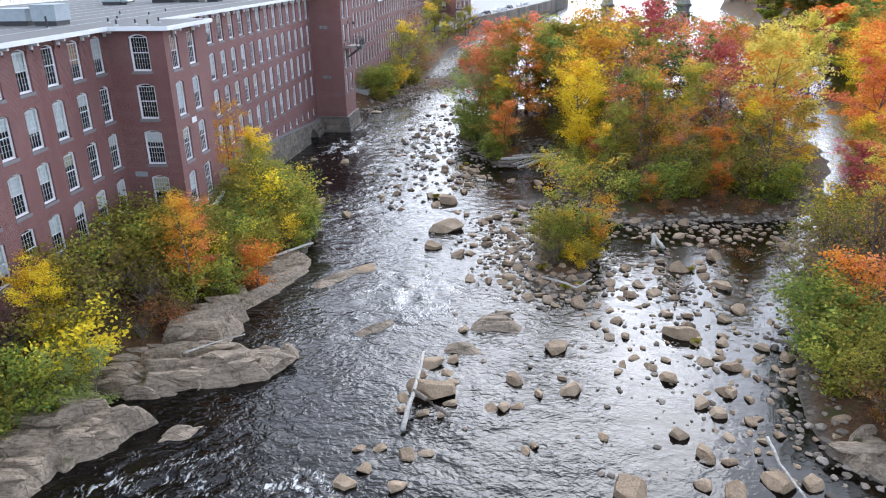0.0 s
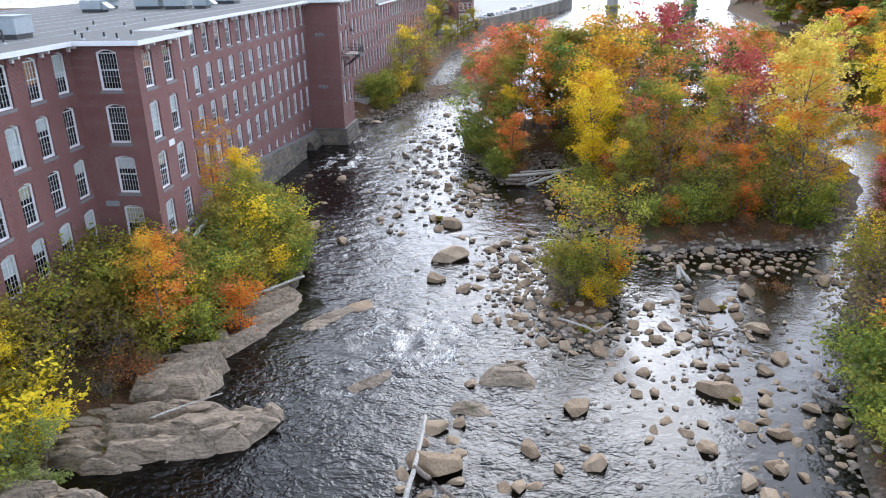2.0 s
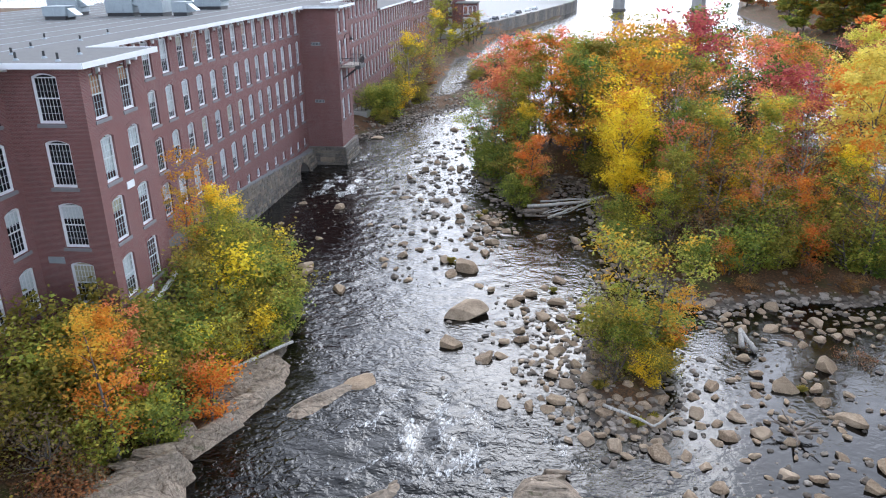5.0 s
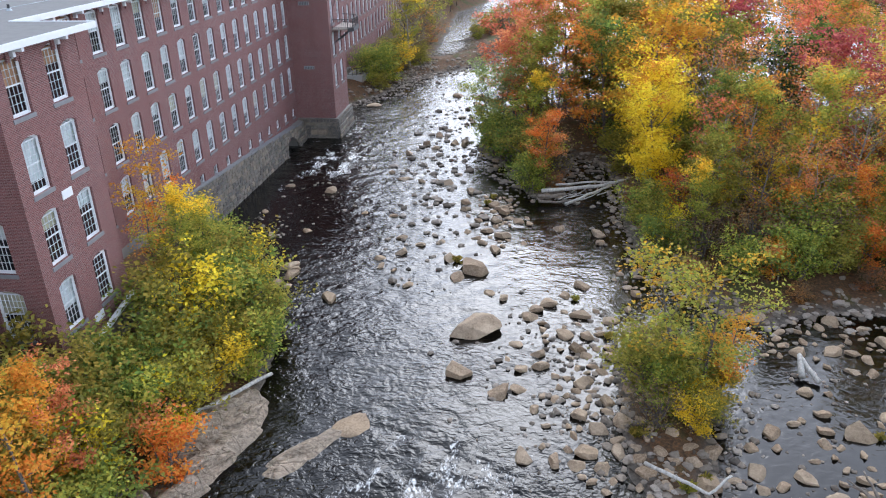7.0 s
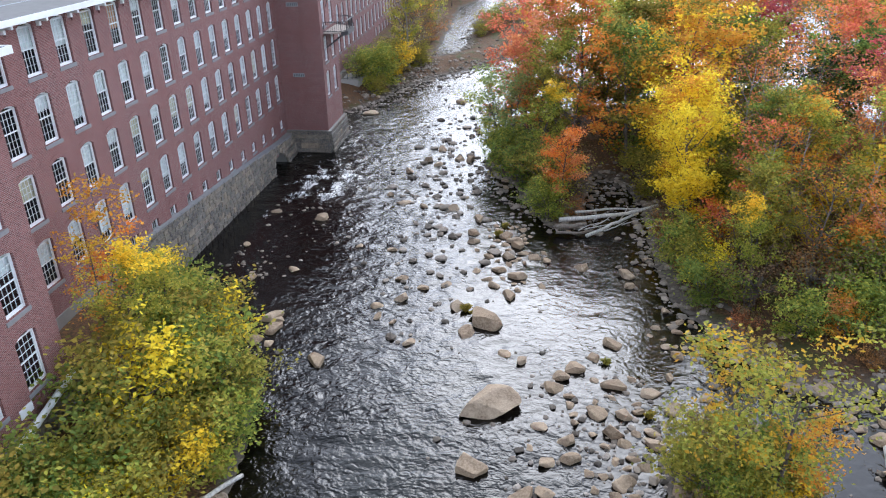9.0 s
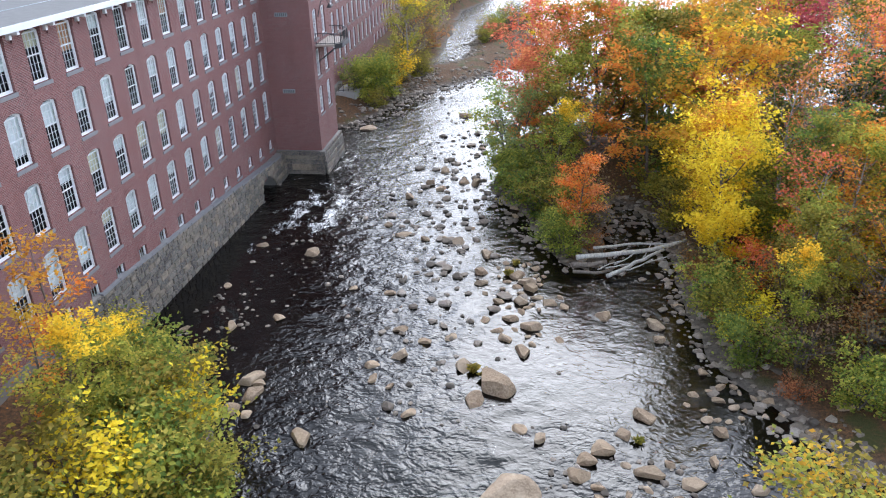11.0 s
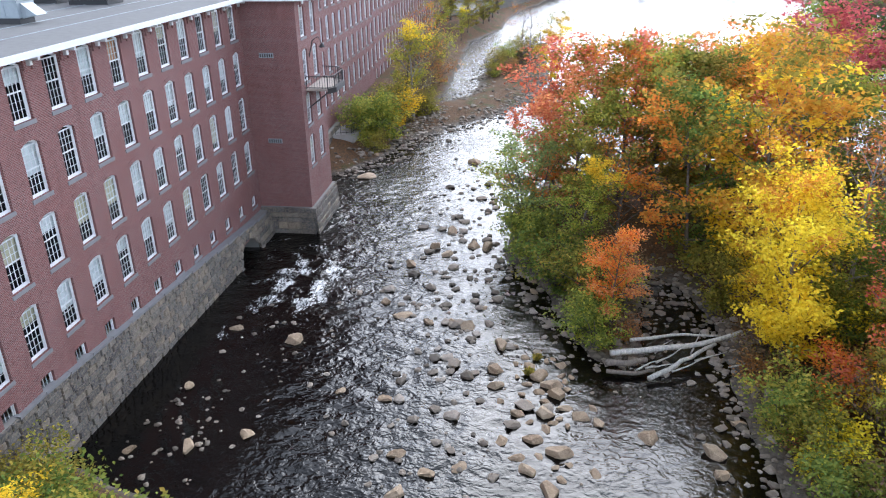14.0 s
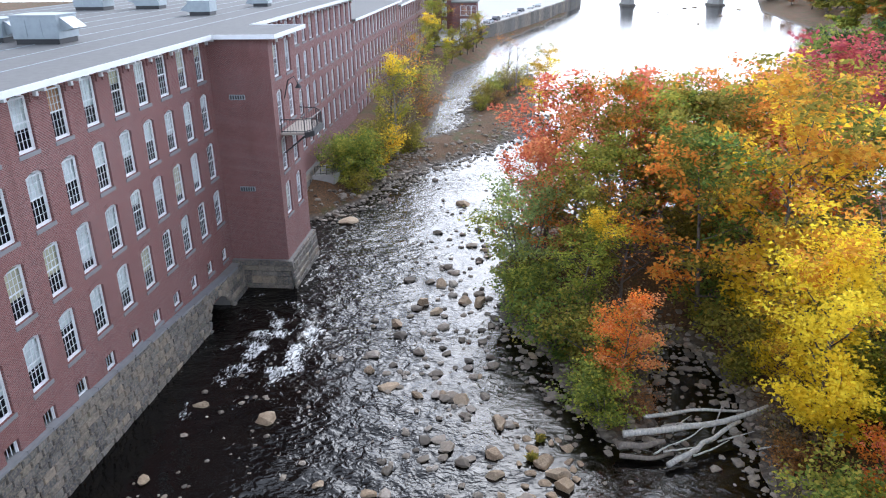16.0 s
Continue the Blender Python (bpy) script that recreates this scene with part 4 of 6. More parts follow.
def land(x, y):
    """The ground's height at a place."""
    i, j = int(np.clip(np.searchsorted(gxs, x), 1, len(gxs) - 1)), int(np.clip(np.searchsorted(gys, y), 1, len(gys) - 1))
    u, v = (x - gxs[i - 1]) / (gxs[i] - gxs[i - 1]), (y - gys[j - 1]) / (gys[j] - gys[j - 1])
    return float((LAND[j - 1, i - 1] * (1 - u) + LAND[j - 1, i] * u) * (1 - v) + (LAND[j, i - 1] * (1 - u) + LAND[j, i] * u) * v)


KINDS = {}


def kind(key, *args, **kw):
    KINDS[key] = (args, kw, [])


#    key, name, label, leaves, height, spread, number, size, seed
kind("yellow", "maple_tree", "maple with a dense bright yellow autumn crown", [("yellow", 0.9), ("gold", 0.1)], 10, 2.9, 12000, 0.13, 21, limbs=24, low=0.12)
kind("gold", "maple_tree", "tall maple turning yellow and orange", [("yellow", 0.55), ("gold", 0.35), ("olive", 0.1)], 10, 2.9, 7500, 0.16, 22, limbs=24, low=0.1)
kind("flame", "maple_tree", "small maple with flame-orange leaves over the water", [("orange", 0.72), ("red", 0.28)], 10, 3.0, 5200, 0.16, 63, limbs=16)
kind("red", "maple_tree", "red maple with a thin coral-red crown", [("red", 0.7), ("orange", 0.3)], 10, 3.0, 5600, 0.17, 23, limbs=20, low=0.15)
kind("redolive", "maple_tree", "tall maple, red outside and olive green within", [("red", 0.35), ("olive", 0.45), ("orange", 0.2)], 10, 3.1, 7500, 0.16, 24, limbs=24, low=0.08)
kind("crimson", "maple_tree", "maple with a crimson autumn crown", [("crimson", 0.85), ("rust", 0.15)], 10, 3.3, 5200, 0.18, 25)
kind("orange", "maple_tree", "maple with a rusty orange crown", [("orange", 0.75), ("red", 0.15), ("gold", 0.1)], 10, 3.5, 6500, 0.18, 26, limbs=17)
kind("olive", "broadleaf_tree", "olive-green tree starting to turn yellow", [("olive", 0.75), ("lime", 0.25)], 10, 3.2, 7000, 0.17, 27, limbs=18, low=0.15)
kind("olive2", "broadleaf_tree", "dense tree mixing green and orange leaves", [("green", 0.5), ("olive", 0.3), ("orange", 0.2)], 10, 3.5, 8500, 0.16, 28, limbs=24, low=0.06)
kind("lime", "broadleaf_tree", "slender tree with yellow-green leaves", [("lime", 0.8), ("yellow", 0.2)], 10, 2.5, 5000, 0.16, 29)
kind("pale", "broadleaf_tree", "tree with a pale lemon-yellow crown", [("pale", 0.9), ("orange", 0.1)], 10, 3.3, 5500, 0.18, 30)
kind("birch", "birch_tree", "leaning pale-barked birch with mustard leaves", [("olive", 0.35), ("gold", 0.25), ("lime", 0.4)], 10, 2.3, 5500, 0.15, 31, lean=0.16, bark=PALEBARK)
kind("bare", "bare_tree", "grey bare tree with a few clinging leaves", [("rust", 0.5), ("orange", 0.5)], 10, 3.4, 550, 0.14, 32, limbs=18, depth=3, fuzz=0.3)
kind("bare2", "bare_tree", "thin leafless tree with pale branches", [("brown", 0.6), ("pale", 0.4)], 10, 2.8, 500, 0.13, 33, limbs=16, depth=3, bark=PALEBARK, fuzz=0.3)
kind("blush", "maple_tree", "half-bare grey tree with thin pink and orange leaves", [("red", 0.3), ("orange", 0.35), ("brown", 0.35)], 10, 2.9, 2600, 0.14, 71, limbs=20, depth=3, low=0.15, bark=PALEBARK, fuzz=0.34)
kind("thin", "young_tree", "thin young tree with scattered orange leaves", [("gold", 0.5), ("orange", 0.5)], 10, 2.0, 1800, 0.15, 34, limbs=13)
kind("willow", "willow_tree", "soft grey-green willow leaning over the water", [("willow", 0.85), ("lime", 0.15)], 8, 3.4, 6500, 0.15, 35, stems=3, limbs=8, low=0.15, lean=-0.12)
kind("islet", "birch_tree", "young tree, green at the top and orange lower down", [("lime", 0.45), ("gold", 0.25), ("olive", 0.3)], 8.5, 2.6, 3800, 0.13, 36, stems=2, limbs=10, low=0.3)
kind("dark", "broadleaf_tree", "rounded tree with dark green leaves", [("dark", 0.7), ("green", 0.3)], 10, 3.2, 7000, 0.17, 37, limbs=18, low=0.12)
kind("s_lime", "shrub", "leafy yellow-green shrub on the riverside", [("lime", 0.55), ("green", 0.45)], 3, 1.7, 3200, 0.11, 41, stems=4, limbs=7, low=0.1, category="shrub", fuzz=0.3)
kind("s_green", "shrub", "dense green shrub on the riverside", [("green", 0.8), ("olive", 0.2)], 3, 1.8, 3800, 0.11, 42, stems=4, limbs=7, low=0.05, category="shrub", fuzz=0.32)
kind("s_olive", "shrub", "olive-green shrub flecked with yellow leaves", [("olive", 0.7), ("lime", 0.3)], 3, 1.8, 3600, 0.11, 43, stems=4, limbs=7, low=0.05, category="shrub", fuzz=0.32)
kind("s_rust", "shrub", "low russet shrub with dry leaves", [("rust", 0.7), ("brown", 0.3)], 2.4, 1.6, 2200, 0.10, 44, stems=4, limbs=6, low=0.05, category="shrub", fuzz=0.3)
kind("s_bare", "shrub", "tangled leafless brush of grey-brown stems", [("brown", 0.7), ("olive", 0.3)], 3.2, 1.9, 1100, 0.09, 45, stems=6, limbs=9, low=0.05, depth=2, category="shrub", fuzz=0.3)
kind("s_yellow", "shrub", "bright yellow autumn shrub by the water", [("yellow", 0.55), ("olive", 0.45)], 3, 1.7, 3400, 0.11, 46, stems=4, limbs=7, low=0.08, category="shrub", fuzz=0.3)
kind("s_orange", "shrub", "flame-orange sapling among other shrubs", [("orange", 0.85), ("red", 0.15)], 3.4, 1.5, 2200, 0.11, 47, stems=3, limbs=7, low=0.15, category="shrub", fuzz=0.3)

for _k, _leafs, _label in (("far_olive", [("olive", 0.6), ("green", 0.4)], "distant olive-green tree of the far woods"), ("far_gold", [("gold", 0.5), ("lime", 0.5)], "distant golden tree of the far woods"), ("far_rust", [("orange", 0.5), ("rust", 0.5)], "distant rusty orange tree of the far woods")):
    kind(_k, "broadleaf_tree", _label, _leafs, 10, 3.8, 1500, 0.6, 50 + len(_k), limbs=11, low=0.1, depth=1, fuzz=0.8)


def plant(key, x, y, height, group="", z=None, wide=1.0, turn=None):
    args, kw, made = KINDS[key]
    s = height * (1.26 if key.startswith("s_") else 1.06) / args[3]
    turn = rng.uniform(0, 360) if turn is None else turn
    m = pose(x, y, (land(x, y) - 0.05 if z is None else z), 0, 0, turn)
    if not made:
        made.append(make_tree(*args, **kw))
        ob = made[0]
        ob.matrix_world = m
        ob.scale = (s * wide, s * wide, s)
        made.append((s * wide, s))
    else:
        a, b = made[1]
        ob = copy_thing(made[0], m)
        ob.scale = (s * wide, s * wide, s)
    if group:
        ob["group"] = group
    return ob


# named trees of the wooded island
G1 = "trees on the island"
for row in (("yellow", 10.2, 85.2, 13.2), ("gold", 10.6, 96.3, 17.5), ("flame", 0.8, 89.2, 7.4), ("willow", -4.4, 105.4, 9.2), ("redolive", -2.6, 116.5, 15), ("birch", 19.6, 79.0, 12), ("olive2", 7.4, 99.5, 14),
            ("pale", 29.9, 80.3, 15.5), ("bare", 27.3, 70.0, 11), ("crimson", 28.4, 92, 13), ("crimson", 23.3, 117, 17), ("red", 13.8, 116, 15.5), ("dark", 27, 130, 17.5), ("dark", 26, 100, 12.5),
            ("redolive", 3.5, 112, 15.0), ("olive", 8, 108, 14.5), ("olive2", 17, 104, 13), ("bare2", 15, 90, 13), ("bare", 22, 96, 13), ("olive", 0.5, 104, 11.5), ("lime", -1.2, 98.5, 8.5),
            ("bare", 2.2, 100.5, 10.5), ("bare2", 2, 108, 11), ("blush", 14.5, 80, 9.5), ("blush", 23, 86, 11.5), ("orange", 33, 88, 13.5), ("gold", 18, 112, 14), ("redolive", 30, 108, 14), ("pale", 35, 98, 13),
            ("olive", 36, 110, 13), ("orange", 12, 122, 13), ("lime", 21, 124, 14), ("olive2", 33, 122, 14), ("bare", 17.5, 84.5, 11), ("bare2", 24.5, 79, 11), ("flame", 23.6, 74.5, 6), ("gold", 31.5, 76, 9), ("blush", 19, 93, 12), ("blush", 14, 99, 13),
            ("lime", 12.6, 74.5, 6.5), ("bare", 16.5, 75, 8.5), ("blush", 27, 85, 10.5), ("red", 7, 118, 13), ("birch", 16.3, 80.5, 10.5), ("blush", 25, 106, 14), ("gold", 10.2, 90.8, 10), ("olive", 13.2, 77.4, 8.0), ("olive2", 16.4, 86.5, 10.5), ("lime", 12.2, 89, 8.5), ("blush", 20.5, 74.6, 8), ("lime", 26.5, 77.2, 8)):
    plant(*row, group=G1)
G2 = "shrubs on the island"
for row in (("s_green", -0.6, 90.2, 2.6), ("s_green", -2.4, 95.4, 4.2), ("s_olive", -0.2, 92.2, 4.0), ("s_lime", -4.2, 100.5, 4.0), ("s_green", -4.8, 102.8, 3.2), ("s_lime", -0.4, 87.6, 3.2), ("s_lime", 8.8, 79.6, 3.6),
            ("s_yellow", 9.6, 76.6, 3.2), ("s_green", 9.8, 73.6, 3.2), ("s_bare", 11.8, 72.5, 3.8), ("s_lime", 13.8, 69.5, 3.0), ("s_orange", 16.4, 69.0, 2.6), ("s_lime", 18.0, 69.5, 3.6), ("s_olive", 20.6, 70.5, 3.4),
            ("s_green", 28.2, 70.2, 2.8), ("s_rust", 8.6, 84.2, 2.2), ("s_rust", 9.2, 78.0, 1.6), ("s_rust", 11.2, 70.6, 1.5), ("s_rust", 22.5, 68.5, 1.6), ("s_orange", 23.5, 72.5, 2.6), ("s_bare", 9.2, 86.6, 3.2), ("s_bare", 1.4, 92.6, 4.0),
            ("s_bare", 1.4, 95.6, 4.2), ("s_bare", 13.2, 78.0, 4.0), ("s_bare", 15.6, 72.0, 4.0), ("s_bare", 19.5, 73.5, 3.6), ("s_olive", 24.5, 75.5, 4.2), ("s_lime", 30.5, 72.5, 3.4), ("s_orange", 28.6, 74.5, 3.2), ("s_bare", 34, 80, 3.5),
            ("s_orange", 11.8, 81.0, 3.2), ("s_olive", 9.0, 93.6, 4.2), ("s_rust", 17.4, 66.9, 1.3), ("s_rust", 25.2, 67.4, 1.4), ("s_rust", 1.6, 88.4, 1.6), ("s_olive", 21.5, 77, 4.5), ("s_bare", 10.6, 88.5, 3.6)):
    plant(*row, group=G2)
for row in (("redolive", -1.0, 108, 13), ("blush", 1.5, 118, 14), ("olive", 6, 113, 13), ("olive2", 10.5, 110, 14), ("orange", 14.5, 110, 13), ("blush", 20, 118, 14), ("redolive", 9.5, 126, 14), ("gold", 16, 128, 13), ("blush", 29, 116, 14), ("olive", 25, 124, 14), ("red", -4.5, 112, 11), ("blush", 33, 104, 13),
            ("olive", 21, 108, 12), ("orange", 36, 118, 13)):
    plant(*row, group=G1)
und = random.Random(12)
for i in range(64):
    x, y = und.uniform(9, 36), und.uniform(68, 100)
    if land(x, y) > 0.9:
        plant(und.choice(("s_lime", "s_olive", "s_bare", "s_rust", "s_orange", "s_lime", "s_yellow")), x, y, und.uniform(2.2, 4.6), G2)
# the islet in the stream
plant("islet", 7.9, 54.6, 9.0, turn=40, wide=1.1)
plant("thin", 9.6, 55.4, 5.6, "shrubs on the islet", wide=1.2)
for row in (("s_lime", 6.4, 54.0, 2.6), ("s_olive", 5.8, 57.2, 2.8), ("s_yellow", 7.9, 52.8, 2.2), ("s_bare", 5.6, 52.6, 2.8), ("s_yellow", 8.8, 55.0, 2.4), ("s_bare", 7.0, 58.2, 3.0), ("s_olive", 6.2, 55.6, 3.6), ("s_lime", 8.4, 57.0, 3.4)):
    plant(*row, group="shrubs on the islet")
plant("s_rust", 22.0, 56.8, 1.7)
# west bank under the mill
G3 = "shrubs and trees on the west bank"
for row in (("thin", -20.0, 41.4, 8.6), ("flame", -21.2, 43.6, 7.0), ("thin", -25.8, 64.4, 9.0), ("thin", -24.6, 61.5, 6.6), ("lime", -22.8, 59.8, 7.6), ("s_lime", -18.3, 58.4, 4.6), ("s_green", -19.6, 61.2, 4.6), ("s_olive", -17.2, 55.2, 3.8), ("s_yellow", -18.0, 53.8, 3.2),
            ("s_yellow", -20.4, 63.8, 4.2), ("s_lime", -22.6, 66.0, 4.2), ("s_green", -24.2, 68.0, 3.4), ("s_olive", -26.2, 70.4, 2.6), ("s_yellow", -21.0, 56.4, 4.8), ("s_green", -20.6, 53.2, 4.4), ("s_olive", -17.6, 61.0, 3.4), ("s_orange", -17.4, 46.2, 3.6),
            ("s_green", -22.6, 44.2, 4.6), ("s_yellow", -20.6, 46.0, 3.6), ("s_lime", -19.2, 48.6, 4.0), ("s_yellow", -18.6, 50.8, 3.6), ("s_lime", -19.4, 43.6, 3.4), ("s_olive", -23.6, 46.8, 4.8), ("s_olive", -23.8, 41.6, 4.6),
            ("s_bare", -22.4, 39.2, 3.8), ("s_rust", -20.8, 38.6, 2.6), ("s_bare", -24.6, 38.0, 4.0), ("s_olive", -21.2, 40.8, 3.6), ("s_bare", -24.8, 35.2, 4.0), ("yellow", -25.4, 33.2, 6.2), ("s_yellow", -23.4, 31.4, 4.6), ("willow", -21.4, 29.6, 4.8),
            ("s_lime", -23.4, 27.8, 3.6), ("s_olive", -25.8, 36.6, 4.6), ("s_green", -24.6, 25.8, 3.2), ("s_bare", -26.6, 31.0, 4.6), ("s_bare", -26.6, 41, 4.0), ("s_olive", -25.6, 44, 4.6), ("s_green", -22, 48.4, 3.6), ("s_bare", -18.4, 41.4, 1.8), ("s_olive", -22.2, 51.0, 3.0),
            ("lime", -22.0, 62.5, 6.4), ("s_bare", -21.5, 36.6, 2.2), ("s_green", -17.0, 58.0, 2.8)):
    plant(*row, group=G3)
# east bank
G4 = "shrubs and trees on the east bank"
for row in (("s_lime", 22.6, 41.4, 4.4), ("s_green", 22.0, 37.8, 4.2), ("s_olive", 21.6, 34.0, 3.6), ("s_bare", 25.0, 46.8, 5.2), ("s_bare", 27.2, 52.0, 5.6), ("bare", 28.5, 48.5, 9), ("s_bare", 24.6, 43.4, 5.0), ("s_orange", 25.2, 42.2, 4.6),
            ("orange", 36, 60.5, 10), ("crimson", 33.5, 63.5, 7.5), ("pale", 33.0, 57, 9), ("s_yellow", 30.6, 58.4, 4.4), ("s_olive", 28.8, 55.2, 4.4), ("orange", 44, 86, 15), ("orange", 49, 96, 16), ("olive", 40, 68, 10), ("gold", 47, 78, 13),
            ("s_green", 24.4, 38.6, 3.4), ("s_rust", 22.6, 30.6, 2.2), ("s_olive", 24.6, 31.4, 3.8), ("s_bare", 23.4, 27.4, 3.4), ("pale", 57, 144, 15), ("orange", 55, 108, 16), ("red", 52, 102, 13.5), ("gold", 63, 132, 14), ("olive", 60, 120, 14),
            ("bare", 32.5, 53, 10), ("olive", 36, 52, 10), ("lime", 30, 43, 8), ("olive2", 32, 47, 10), ("orange", 27.5, 36, 8), ("lime", 40, 76, 8), ("red", 46, 92, 12.5), ("gold", 68, 152, 14), ("olive2", 74, 165, 15), ("crimson", 62, 158, 14)):
    plant(*row, group=G4)
# beyond the second tower
G5 = "trees on the far west bank"
for row in (("bare2", -20.7, 143.8, 15), ("lime", -22.0, 146, 12), ("bare", -21.6, 156, 12), ("s_lime", -23.6, 133.4, 4.2), ("s_yellow", -22.8, 137, 4.0), ("s_bare", -21.4, 142, 4.6), ("s_lime", -25, 131, 4.2), ("s_olive", -23, 128.8, 2.6),
            ("s_bare", -20.4, 147, 4.5), ("s_bare", -21.4, 164, 6), ("bare", -23, 172, 12), ("s_olive", -22.6, 180, 6), ("bare2", -24, 190, 13), ("lime", -25, 205, 11), ("olive", -20.4, 226, 8), ("lime", -21, 216, 7), ("olive", -17.6, 240, 8), ("bare", -16.5, 246, 9), ("s_rust", -20.6, 168, 4), ("s_lime", -22.5, 134, 5), ("s_yellow", -22, 139, 5), ("s_bare", -20.5, 150, 5), ("bare", -21.5, 152, 12), ("s_olive", -19.6, 146, 3.5),
            ("bare", -19, 236, 12), ("olive", -16, 254, 9), ("bare", -15, 264, 9), ("olive", -25, 232, 12), ("s_olive", -10.6, 182, 3.6), ("s_lime", -9.6, 188, 3.4), ("s_olive", -11.4, 176, 2.6), ("s_rust", -8.6, 178, 2.4), ("s_olive", -8.0, 192, 3.6), ("s_bare", -6.4, 186, 4), ("s_olive", -5.4, 196, 4.2), ("bare2", -5.4, 190, 11), ("bare2", -3.4, 180, 10), ("gold", -1.6, 176, 11),
            ("bare", -7, 196, 10)):
    plant(*row, group=G5)
for i in range(46):
    t = i / 45
    plant(rng.choice(("far_olive", "far_gold", "far_olive", "far_rust")), lerp(97, 118, t) + rng.uniform(0, 55), 262 + 200 * t + rng.uniform(-6, 6), rng.uniform(12, 19), "trees of the far east bank", wide=1.25)
for i in range(34):
    plant(rng.choice(("far_olive", "far_gold", "far_olive", "far_rust")), rng.uniform(94, 135), rng.uniform(222, 300), rng.uniform(11, 17), "trees of the far east bank", wide=1.25)
for i in range(14):
    plant(rng.choice(("far_olive", "far_gold", "far_rust")), rng.uniform(70, 120), rng.uniform(168, 182), rng.uniform(10, 15), "trees of the far east bank", wide=1.2)

# ---- rocks ----


def rock_mesh(seed, flat=0.6, cuts=9, sub=3):
    """An angular boulder of unit width: a ball trimmed by planes and roughened."""
    r = np.random.RandomState(seed)
    bm = bmesh.new()
    bmesh.ops.create_icosphere(bm, subdivisions=sub, radius=0.5)
    planes = [(Vector(r.normal(size=3)).normalized(), r.uniform(0.22, 0.40)) for _ in range(cuts + 4)]
    for v in bm.verts:
        p = v.co.copy()
        for n, d in planes:
            over = p.dot(n) - d
            if over > 0:
                p -= n * over
        q = p * 3.0 + Vector((seed * 3.1, 0, 0))
        p += p.normalized() * (noise.noise(q) * 0.03 + noise.noise(q * 4) * 0.014)
        v.co = Vector((p.x * 1.35, p.y * 1.2, p.z * flat * 1.25))
    me = bpy.data.meshes.new("rock")
    bm.to_mesh(me)
    bm.free()
    me.materials.append(ROCK)
    return me


SMALLS = [rock_mesh(40 + i, f, 9, 2) for i, f in enumerate((0.7, 0.6, 0.52, 0.66, 0.58))]
BOULDERS = [rock_mesh(i, f) for i, f in enumerate((0.72, 0.6, 0.5, 0.66, 0.8, 0.55, 0.62, 0.7))]
SLABS = [rock_mesh(20 + i, f, 12) for i, f in enumerate((0.26, 0.32, 0.22))]


def rock(x, y, size, flat=False, label="", sink=None, z=0.0, group="boulders in the river"):
    me = rng.choice(SLABS if flat else BOULDERS if size > 0.9 else SMALLS)
    o = new("boulder" if size > 0.9 else "rock", me)
    h = size * (0.28 if flat else 0.62) * 0.5
    o.matrix_world = pose(x, y, z + h * (0.1 if sink is None else sink), rng.uniform(-8, 8), rng.uniform(-8, 8), rng.uniform(0, 360)) @ Matrix.Diagonal((size, size * rng.uniform(0.75, 1.05), size * rng.uniform(0.85, 1.15), 1))
    text = label or ("tan weathered boulder standing in the dark river" if size > 0.9 else "small rounded tan rock in shallow water")
    return tagged(o, text, "rock", group)


ROCKS_A = [(-4.8, 57.1, 1.5), (-2.3, 55.1, 1.4), (-1.3, 55.7, 0.9), (-0.9, 50.0, 1.1), (-0.7, 41.3, 0.9), (-2.4, 36.4, 1.5), (-1.0, 37.0, 1.0), (-1.3, 35.4, 0.8), (5.6, 39.3, 1.8), (2.8, 35.0, 1.2),
           (6.3, 33.9, 1.3), (5.8, 35.3, 0.7), (4.4, 33.4, 0.9), (3.1, 32.0, 0.8), (2.3, 32.0, 1.1), (1.6, 31.8, 0.8), (13.9, 41.4, 2.1), (14.9, 40.5, 1.0), (19.0, 45.5, 1.4), (18.8, 49.8, 1.6),
           (9.3, 40.8, 0.9), (9.1, 41.9, 0.6), (8.9, 45.9, 0.9), (10.5, 38.2, 0.8), (9.3, 36.3, 0.7), (11.4, 37.1, 0.9), (12.1, 35.9, 1.4), (14.9, 37.9, 1.2), (16.3, 37.3, 1.1), (19.0, 40.0, 1.0)]
ROCKS_B = [(20.1, 38.8, 1.2), (19.7, 36.9, 1.1), (15.3, 34.4, 1.2), (13.6, 33.0, 1.1), (17.6, 36.2, 0.7), (16.1, 53.2, 1.5), (19.5, 56.0, 1.5), (13.4, 48.3, 1.2), (14.7, 47.6, 1.0), (17.9, 53.1, 1.0),
           (14.1, 52.3, 0.8), (10.2, 49.9, 1.0), (10.4, 51.7, 0.8), (26.2, 58.6, 1.4), (-2.9, 77.0, 1.2), (-3.3, 74.1, 1.2), (-10.7, 73.2, 1.1), (-11.2, 76.2, 0.9), (-5.0, 70.7, 2.1), (-5.9, 69.2, 1.3),
           (-14.5, 65.3, 1.2), (-18.9, 70.1, 1.4), (-18.3, 68.8, 1.2), (-18.3, 69.8, 0.9), (-19.1, 67.3, 1.1), (-18.1, 67.0, 0.8), (-19.8, 86.7, 1.3), (-19.5, 77.0, 0.9), (-12.6, 80.9, 0.8)]
